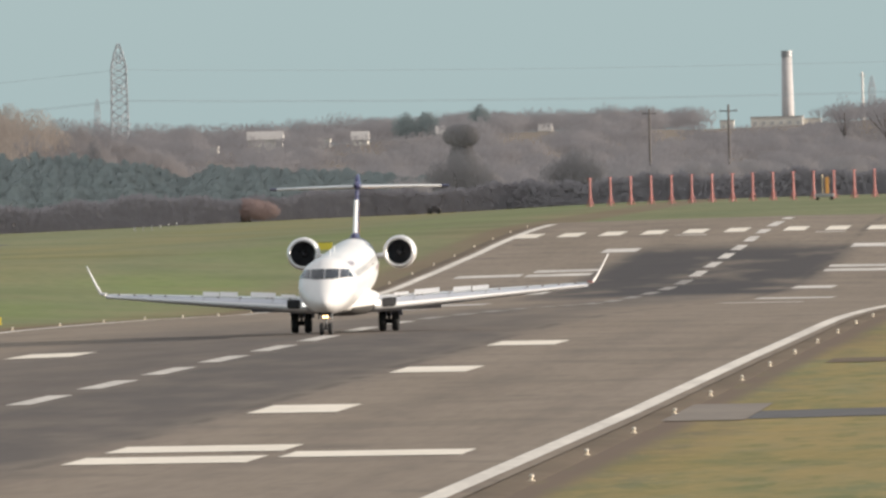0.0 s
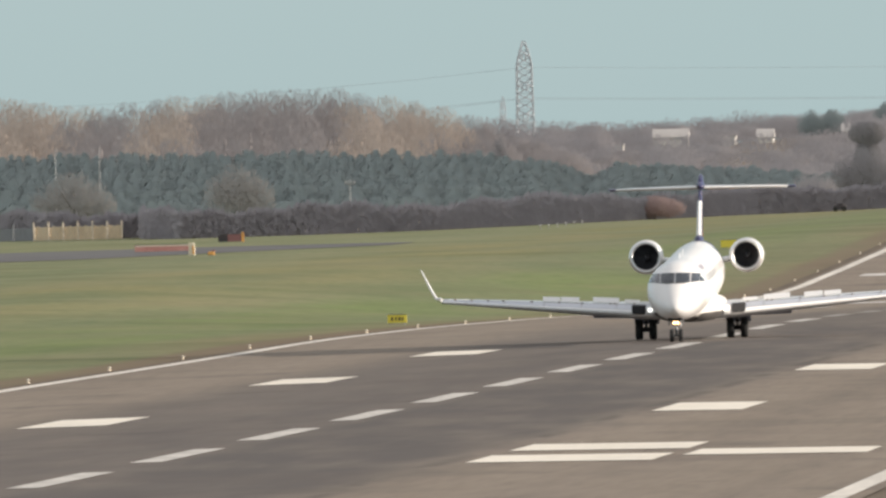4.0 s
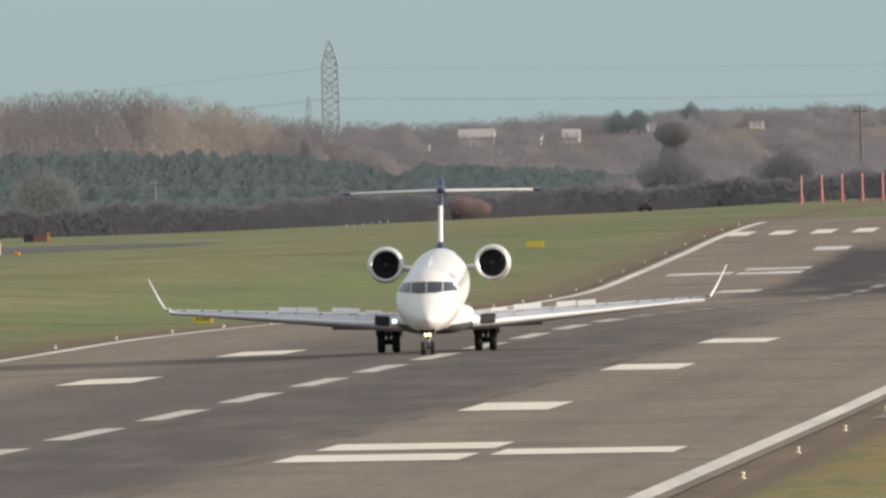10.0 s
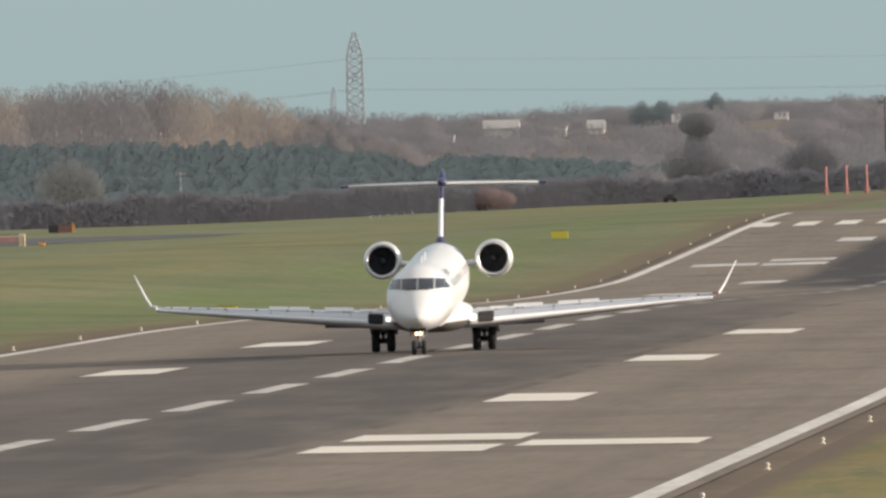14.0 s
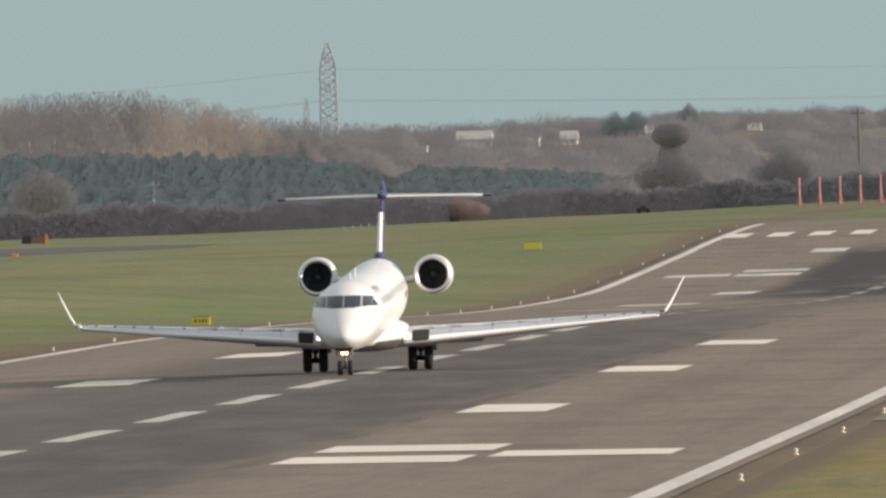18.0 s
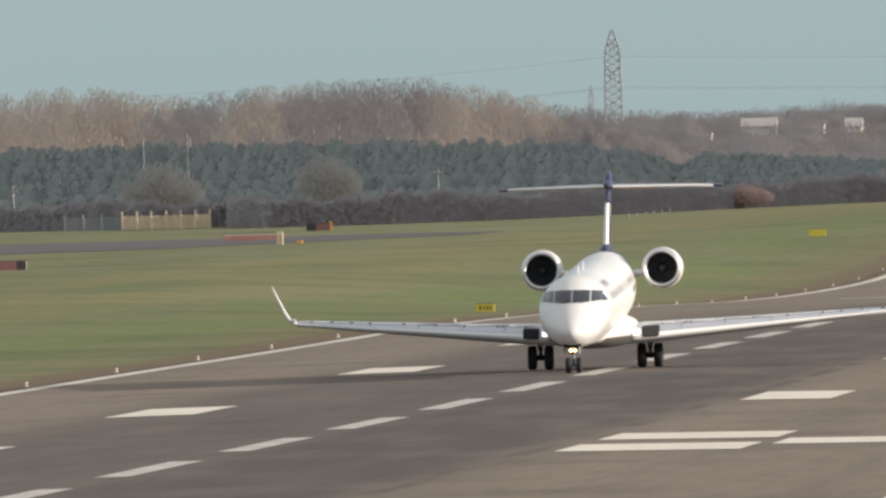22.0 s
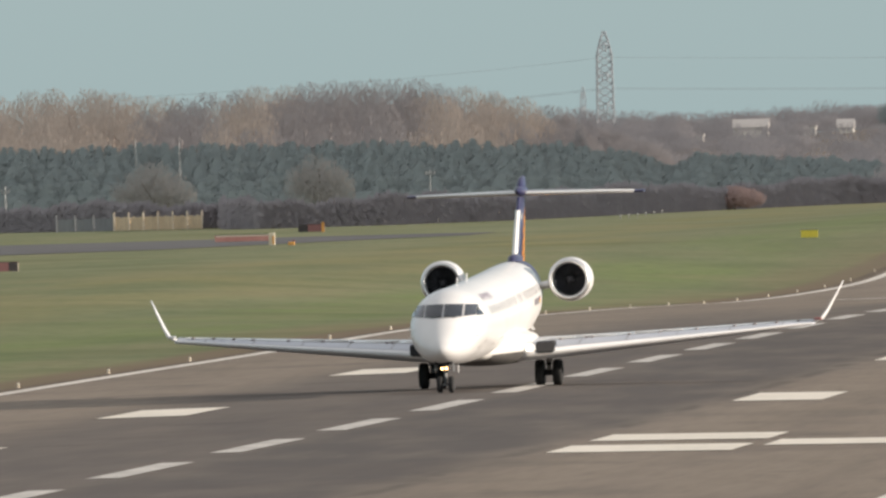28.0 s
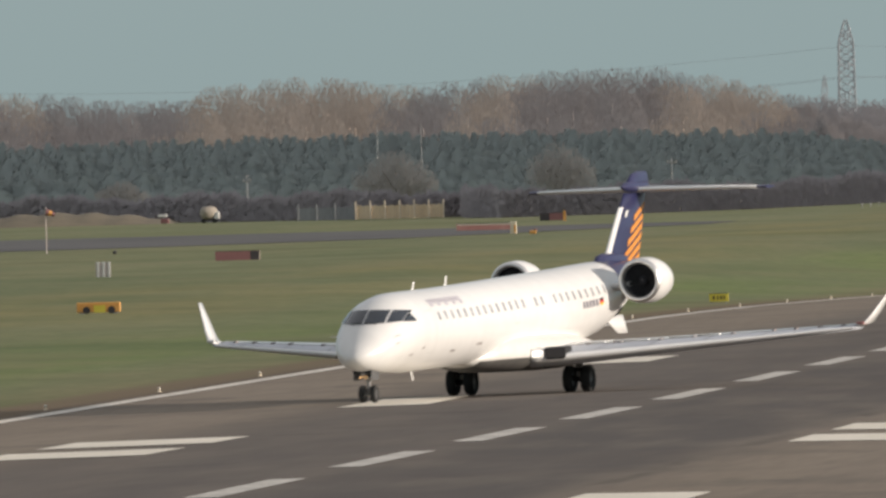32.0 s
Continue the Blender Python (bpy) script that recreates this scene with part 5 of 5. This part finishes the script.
# hedge along the far side of the field
line = [(-330, 2740), (-200, 2700), (-160, 2680), (-144, 2650), (-136, 2634), (-126, 2645), (-122.5, 2600), (-118, 2580), (-105, 2600), (-94, 2650), (-85, 2750), (-68, 2930), (-50, 2975), (-20, 2960), (40, 2940), (160, 2930)]
heap = Heap()
for (a0, y0), (a1, y1) in zip(line, line[1:]):
    m = int(math.hypot(a1 - a0, (y1 - y0) * .25) * 700)
    q = rng.random(m)
    lat = a0 + (a1 - a0) * q
    yy = y0 + (y1 - y0) * q + rng.uniform(-.9, .9, m)
    hh = np.array([(2.75 if v < -118 else 2.9) + .35 * math.sin(v * .35) + .25 * math.sin(v * 1.3) for v in lat])
    zz = np.array([ground_z(CL + u, v) for u, v in zip(lat, yy)]) - .2 + (hh + .2) * rng.random(m) ** 1.1
    p = np.stack([CL + lat, yy, zz], 1)
    d = rng.normal(0, 1, (m, 3)) * np.array([.10, .08, .08])
    e = rng.normal(0, 1, (m, 3)) * np.array([.09, .08, .14])
    heap.tris(p - d * .5, p + d * .5, p + e + np.array([0, 0, .12]), rng.normal(0, .02, (m, 3)) + SHADE)
    # the close inner branches
    p, m = p[::4] + np.array([0, .35, -.2]), len(p[::4])
    d = rng.normal(0, 1, (m, 3)) * np.array([.22, .12, .10])
    heap.tris(p - d, p + d, p + np.array([0, 0, .6]) + rng.normal(0, .15, (m, 3)), rng.normal(0, .03, (m, 3)) + SHADE)
tagged(heap.make("hedge", HEDGE), "long leafless hedge along the field edge, painted haze-pale", "hedge", kind="stuff")

# scrub and woods on the far hillside, thinner before the houses
HOUSES = ((-128.6, 4150, 12.3, 6.0, .6, True), (-118.3, 4150, 11.6, 2.2, 1.1, False), (-112.4, 4160, 12.0, 2.8, .5, True), (-98.0, 4150, 12.1, 1.1, 1.0, True), (-140.0, 4200, 10.6, 2.0, 1.2, False), (-84.0, 4300, 12.7, 2.2, .7, True), (-61.0, 4300, 11.5, 1.6, 1.0, False), (-25.5, 4250, 11.0, 1.6, 1.2, True))
heap = Heap()
for i in range(1900):
    yy = rng.uniform(3330, 4480)
    lat = rng.uniform(-.062, .035) * yy + 42
    if lat < -112 and yy < 3700:
        continue
    x = CL + lat
    z = ground_z(x, yy)
    h = rng.uniform(2.2, 4.6) * (1.3 if rng.random() < .10 else 1)
    if any(yy < q[1] and abs(x / yy - (CL + q[0]) / q[1]) * q[1] < q[3] * .5 + 2.5 and (z + h - 7.9) / yy > (q[2] + 1.35 - 7.9) / q[1] for q in HOUSES + ((-45.8, 4490, 12.6, 9.8), (-39.4, 4495, 12.8, 3.6), (-103.7, 4200, 12.6, 7.0), (-55, 4480, 12.0, 2.6))):
        continue
    bare_crown(heap, x, yy, z, h, rng.uniform(7, 12), 470, .02, .9, 7, .85)
# the crest behind the houses
sky_l = [-172, -164.7, -153, -142, -134, -121, -110, -104, -90, -60]
sky_z = [18.4, 17.1, 16.6, 16.6, 16.9, 17.1, 16.9, 17.7, 17.1, 16.5]
for i in range(90):
    lat, yy = -172 + 1.2 * i + rng.uniform(-.6, .6), rng.uniform(4330, 4470)
    z = ground_z(CL + lat, yy)
    bare_crown(heap, CL + lat, yy, z - 1, max(3.0, float(np.interp(lat, sky_l, sky_z)) - z + 1 + rng.uniform(-.7, .1)), rng.uniform(6, 9), 500, .02, .85, 7, .9)
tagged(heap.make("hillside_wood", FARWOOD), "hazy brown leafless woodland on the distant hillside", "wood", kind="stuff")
heap = Heap()
for i in range(330):
    lat, yy = rng.uniform(-75, 190), rng.uniform(2990, 3330)
    x = CL + lat
    z = ground_z(x, yy)
    bare_crown(heap, x, yy, z, rng.uniform(2.6, 4.8), rng.uniform(5, 8), 700, .02, .9, 7, .85)
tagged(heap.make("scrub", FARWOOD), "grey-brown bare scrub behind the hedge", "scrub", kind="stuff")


def single_tree(label, lat, y, h, w, material, count=900, low=.2, green=False, lobes=14):
    z = ground_z(CL + lat, y)
    t = thing("tree", label, "tree", pose(CL + lat, y, z))
    hp = Heap()
    hp.trunk(0, 0, -.3, h * .7, max(.15, h * .03))
    for k in range(6):
        a = k * 1.05
        hp.v.append(np.array([[0, 0, h * .25], [.12, .12, h * .28], [math.cos(a) * w * .35, math.sin(a) * w * .35, h * .72]]))
        hp.n.append(np.array([[0, -1.0, 0]] * 3))
        hp.f.append(np.array([[0, 1, 2]]) + hp.k)
        hp.k += 3
    hp.make("trunk", BARK, t)
    hp = Heap()
    if low > .5:
        # a flat dome on a close column of upright branches
        bare_crown(hp, 0, 0, h * low, h * (1 - low), w, count, .02, .7, lobes, .9)
        bare_crown(hp, 0, 0, h * .25, h * (low - .15), w * .74, count, .02, .7, lobes, .9)
    else:
        # several limbs, each with a crown of its own
        for k in range(6):
            a = k * 2.4
            d = w * .31 * (k / 5) ** .5
            hk = h * (1 - .26 * (k / 5) ** 1.3)
            bare_crown(hp, d * math.cos(a), d * math.sin(a), 0, hk, w * .58, count // 5, low, .75, 6, .5)
    hp.make("crown", material, t)
    return t


single_tree("dark wide skirt of a spreading bare tree", -56.4, 3000, 7.9, 9.0, DARKTWIG, 9500, .02)
single_tree("dark domed crown of a bare tree above bushes", -57.8, 3040, 10.9, 4.9, DARKTWIG, 3400, .72)
single_tree("dark evergreen block of a tree on the skyline", -92.5, 4200, 5.6, 4.4, CONIFER, 3000, .05)
single_tree("dark green evergreen clump on the distant hill", -105.6, 4200, 4.9, 4.8, CONIFER, 2800, .05)
single_tree("dark green evergreen clump on the distant hill", -101.8, 4200, 4.9, 4.6, CONIFER, 2800, .05)
single_tree("dark rounded bare bush before the hillside", -42.4, 3010, 7.4, 8.8, DARKTWIG, 6500, .03)
single_tree("lone dark tree at the end of the bare wood", -110.6, 3160, 11.0, 3.2, DARKTWIG, 2000, .2)
single_tree("pale brown bare tree standing before the conifers", -153.6, 2950, 7.4, 10.0, GREYTWIG, 5200, .03)
single_tree("pale brown bare tree standing before the conifers", -135.4, 2990, 8.0, 8.6, GREYTWIG, 4600, .03)
single_tree("low reddish bare bush in the hedge", -76.4, 2830, 2.7, 7.0, REDTWIG, 4800, .05)
single_tree("round pale bare bush behind the earth bank", -173.7, 2770, 4.7, 6.4, GREYTWIG, 3000, .03)
single_tree("tall bare tree rising out of the scrub", -21.5, 3800, 10.0, 6.0, FARWOOD, 1100, .1)
single_tree("tall bare tree rising out of the scrub", -15.0, 3800, 9.5, 10.0, FARWOOD, 1500, .1)

# low earth bank
vv, ff = [], []
for j in range(7):
    for i in range(25):
        q = i / 24
        hgt = (math.sin(math.pi * q) ** .6 * 1.45 + .16 * math.sin(i * 1.7)) * math.sin(math.pi * j / 6)
        lat, yy = -186 + 27 * q, 2648 + 4 * j
        vv.append((CL + lat, yy, ground_z(CL + lat, yy) - .1 + max(0, hgt)))
ff = [(j * 25 + i, j * 25 + i + 1, (j + 1) * 25 + i + 1, (j + 1) * 25 + i) for j in range(6) for i in range(24)]
tagged(mesh_ob("earth_bank", vv, ff, mat("dry_earth", (.135, .115, .08), (.20, .165, .11), .95, scale=3, fine=30), smooth=True), "low bank of bare brown earth and dead grass", "earth bank", kind="structure")

# ---------------------------------------------------------------- far landmarks
PYLONGREY = mat("pylon_steel", (0.29, 0.312, 0.335), (0.34, 0.362, 0.385), 0.8, 0.0, scale=2, fine=20)
WIRE = mat("wire", (0.17, 0.20, 0.22))


def pylon(label, m, h, half, arms):
    t = thing("pylon", label, "pylon", m)
    wide = lambda z: half * (1.0 + .35 * (1 - z / h)) if z < h * .86 else half * (1 - .80 * (z - h * .86) / (h * .14))
    r = half * .060
    levels = [h * q for q in (0, .07, .14, .21, .28, .345, .41, .47, .53, .585, .64, .69, .74, .79, .84, .89, .94, 1.0)]
    for sx, sy in ((-1, -1), (1, -1), (1, 1), (-1, 1)):
        part("leg", loft(bmesh.new(), [[Vector((sx * wide(z) + r * u, sy * wide(z) + r * v, z)) for u, v in ((1, 0), (0, 1), (-1, 0), (0, -1))] for z in levels]), PYLONGREY, t)
    bm = bmesh.new()
    for (ax, ay), (bx, by) in (((-1, -1), (1, -1)), ((1, -1), (1, 1)), ((1, 1), (-1, 1)), ((-1, 1), (-1, -1))):
        for a, b in zip(levels, levels[1:]):
            wa, wb = wide(a), wide(b)
            rod(bm, (ax * wa, ay * wa, a), (bx * wb, by * wb, b), r * .6, r * .6, 4)
            rod(bm, (bx * wa, by * wa, a), (ax * wb, ay * wb, b), r * .6, r * .6, 4)
            rod(bm, (ax * wb, ay * wb, b), (bx * wb, by * wb, b), r * .6, r * .6, 4)
    tagged(part("bracing", bm, PYLONGREY, t), kind="stuff")
    for z, w in arms:
        for s in (-1, 1):
            bm = bmesh.new()
            for dx in (-1, 1):
                rod(bm, (dx * wide(z), s * wide(z), z), (0, s * w, z + .2), r * .7, r * .5, 4)
                rod(bm, (dx * wide(z), s * wide(z), z + 1.1), (0, s * w, z + .25), r * .6, r * .5, 4)
            part("crossarm", bm, PYLONGREY, t)
            part("insulator", rod(bmesh.new(), (0, s * w, z + .2), (0, s * w, z - 1.0), .10, .10, 6), PYLONGREY, t)
    return t


pylon("grey lattice electricity pylon on the skyline", pose(CL - 156.2, 4200, 5.0, 0, 0, 8), 25.6, 1.22, ((23.0, 3.4), (17.6, 4.2), (12.5, 3.6)))
pylon("faint slender lattice pylon far behind", pose(CL - 184.2, 4700, 8.0, 0, 0, 8), 14.5, .5, ((13, 2.0), (10.5, 2.4)))
pylon("faint slender lattice pylon far behind", pose(CL - 32.5, 4800, 8.0, 0, 0, 8), 15.5, .6, ((14, 2.0), (11.5, 2.4)))


def wire(points, r=.023):
    bm = loft(bmesh.new(), [[Vector(q) + Vector((0, r * u, r * v)) for u, v in ((1, 0), (0, 1), (-1, 0), (0, -1))] for q in points])
    me = bpy.data.meshes.new("power_line")
    bm.to_mesh(me)
    bm.free()
    me.materials.append(WIRE)
    return tagged(new("power_line", me), "thin sagging overhead power line", "cable", "power lines")


def sag(a, b, drop, k=14):
    return [tuple(np.array(a) * (1 - q) + np.array(b) * q - np.array((0, 0, drop * 4 * q * (1 - q)))) for q in [i / k for i in range(k + 1)]]


px = CL - 156.2
for z, s in ((27.0, 1), (21.6, -1), (21.4, 1)):
    y0 = 4200 + 3.6 * s
    wire(sag((px, y0, z - 1.0), (px + 300, 4200 + 200 + 3.6 * s, z + 2.0), 3.0))
    wire(sag((px, y0, z - 1.0), (px - 260, 4200 - 120 + 3.6 * s, z + 3.5), 7.5))

BRICKWHITE = mat("pale_render", (0.60, 0.575, 0.525), (0.69, 0.665, 0.605), 0.8, scale=3, fine=20)
ROOFGREY = mat("grey_roof", (0.40, 0.38, 0.36), (0.47, 0.45, 0.43), 0.8, scale=3, fine=20)


def chimney():
    t = thing("factory_chimney", "tall pale round chimney with a dark rim", "chimney", pose(CL - 43.8, 4500, 8.0))
    part("shaft", rod(bmesh.new(), (0, 0, 0), (0, 0, 18.6), 1.32, .98, 24), mat("pale_concrete", (.43, .41, .40), (.50, .48, .465), .8, scale=3, fine=20), t, "pale concrete shaft", smooth=True)
    part("rim", rod(bmesh.new(), (0, 0, 18.5), (0, 0, 19.7), 1.06, 1.06, 24), STEEL, t, "dark grey rim")
    for z in (6, 12):
        part("band", rod(bmesh.new(), (0, 0, z), (0, 0, z + .25), 1.26 - z * .016, 1.26 - z * .016, 24), STEEL, t, "thin steel band")


chimney()


# panes of the distant buildings, with haze put into their pale colour
HAZEPANE = mat("haze_pale_pane", (0.40, 0.40, 0.39), (0.45, 0.45, 0.44), 0.3, scale=1, fine=10)


def building(label, lat, y, z, w, h, d, turn=0, windows=4, pitched=False):
    t = thing("building", label, "building", pose(CL + lat, y, z, 0, 0, turn))
    base = -6.0
    part("wall", box(bmesh.new(), -w / 2, w / 2, 0, d, base, h, .03), BRICKWHITE, t)
    bm = bmesh.new()
    if pitched:
        pr = [(-w / 2 - .2, -.2, h), (w / 2 + .2, -.2, h), (w / 2 + .2, d + .2, h), (-w / 2 - .2, d + .2, h), (-w / 2 - .2, d / 2, h + d * .3), (w / 2 + .2, d / 2, h + d * .3)]
        vs = [bm.verts.new(p) for p in pr]
        for f in ((0, 1, 5, 4), (2, 3, 4, 5), (0, 4, 3), (1, 2, 5), (0, 3, 2, 1)):
            bm.faces.new([vs[i] for i in f])
    else:
        box(bm, -w / 2 - .1, w / 2 + .1, -.1, d + .1, h, h + .25)
    part("roof", bm, ROOFGREY, t, "grey roof")
    for i in range(windows):
        x = -w / 2 + w * (i + .5) / windows
        ww = min(.4, w / windows * .2)
        wnd = part("window", box(bmesh.new(), x - ww, x + ww, -.02, .05, h * .45, h * .72), FRAME, t)
        part("pane", box(bmesh.new(), x - ww * .85, x + ww * .85, -.035, -.022, h * .48, h * .69), HAZEPANE, wnd)
    return t


building("long pale factory building below a chimney", -45.8, 4490, 12.6, 9.8, 2.5, 8, 0, 6)
building("low pale factory wing beside a chimney", -39.4, 4495, 12.8, 3.6, 1.8, 8, 0, 3)
building("pale factory block half hidden by trees", -55.0, 4480, 12.0, 2.6, 2.6, 6, 0, 2)
for lat, y, z, w, h, pitched in HOUSES:
    building("small pale house half hidden by distant trees", lat, y, z, w, h, 5, 0, 2, pitched)
pole("street_mast", "slim mast with a dark head above distant trees", "mast", pose(CL - 28.0, 4400, 8.0), 15.0, .28, ((14.3, .5),), OFFWHITE)


# ---------------------------------------------------------------- what moves
ROLL = [  # seconds, x, y, heading off the runway's line towards -x in degrees
    (0, -42.13, 1111.6, 0.8), (2, -42.7, 1088.5, 0.3), (4, -43.06, 1066.0, -0.05), (6.5, -43.34, 1038.9, -0.74), (9, -43.19, 1012.9, -1.2), (11, -42.92, 992.8, -1.1),
    (13, -42.64, 972.9, -0.85), (14.5, -42.44, 958.3, -0.35), (16.5, -42.30, 939.2, 0.2), (19, -42.45, 915.9, 0.3), (21, -42.7, 897.4, 0.0), (23, -42.92, 879.2, -0.1),
    (25.5, -43.08, 856.5, 0.1), (26.5, -43.2, 847.5, 0.5), (27.5, -43.40, 838.4, 1.3), (28, -43.60, 833.9, 2.2), (29, -44.15, 824.8, 4.8), (30, -45.16, 815.7, 7.45), (31, -46.72, 806.6, 10.3),
    (32, -48.84, 797.5, 13.3)]


def at_time(t, k):
    return float(np.interp(t, [r[0] for r in ROLL], [r[k] for r in ROLL]))


def motions():
    # it leans a little as it begins to turn
    walk(jet, [(t, pose(x, y, ground_z(x, y), 0, .28 * smooth01((t - 25.5) / 2.5), 180 - h)) for t, x, y, h in ROLL])
    # spoilers go down after the landing run, then the flaps
    for hinge, p in moving["spoiler"]:
        walk(hinge, [(t, Matrix.Translation(p) @ pose(0, 0, 0, a, 0, 0)) for t, a in ((0, -34), (11, -34), (13.2, -31), (14.3, -12), (15.0, 0), (32, 0))])
    for hinge, p, k in moving["flap"]:
        walk(hinge, [(t, Matrix.Translation(p) @ pose(0, 0, 0, a * k, 0, 0)) for t, a in ((0, 30), (16.5, 30), (19, 24), (21.5, 7), (24, 1), (32, 1))])
    # wheels roll by the way travelled
    for hub, p, r in moving["wheel"]:
        rows, turn, last = [], 0.0, None
        for i in range(int(32 * FPS) + 1):
            t = i / FPS
            q = (at_time(t, 1), at_time(t, 2))
            if last is not None:
                turn -= math.hypot(q[0] - last[0], q[1] - last[1]) / r
            last = q
            rows.append((t, Matrix.Translation(p) @ Matrix.Rotation(turn, 4, "X")))
        walk(hub, rows)


motions()
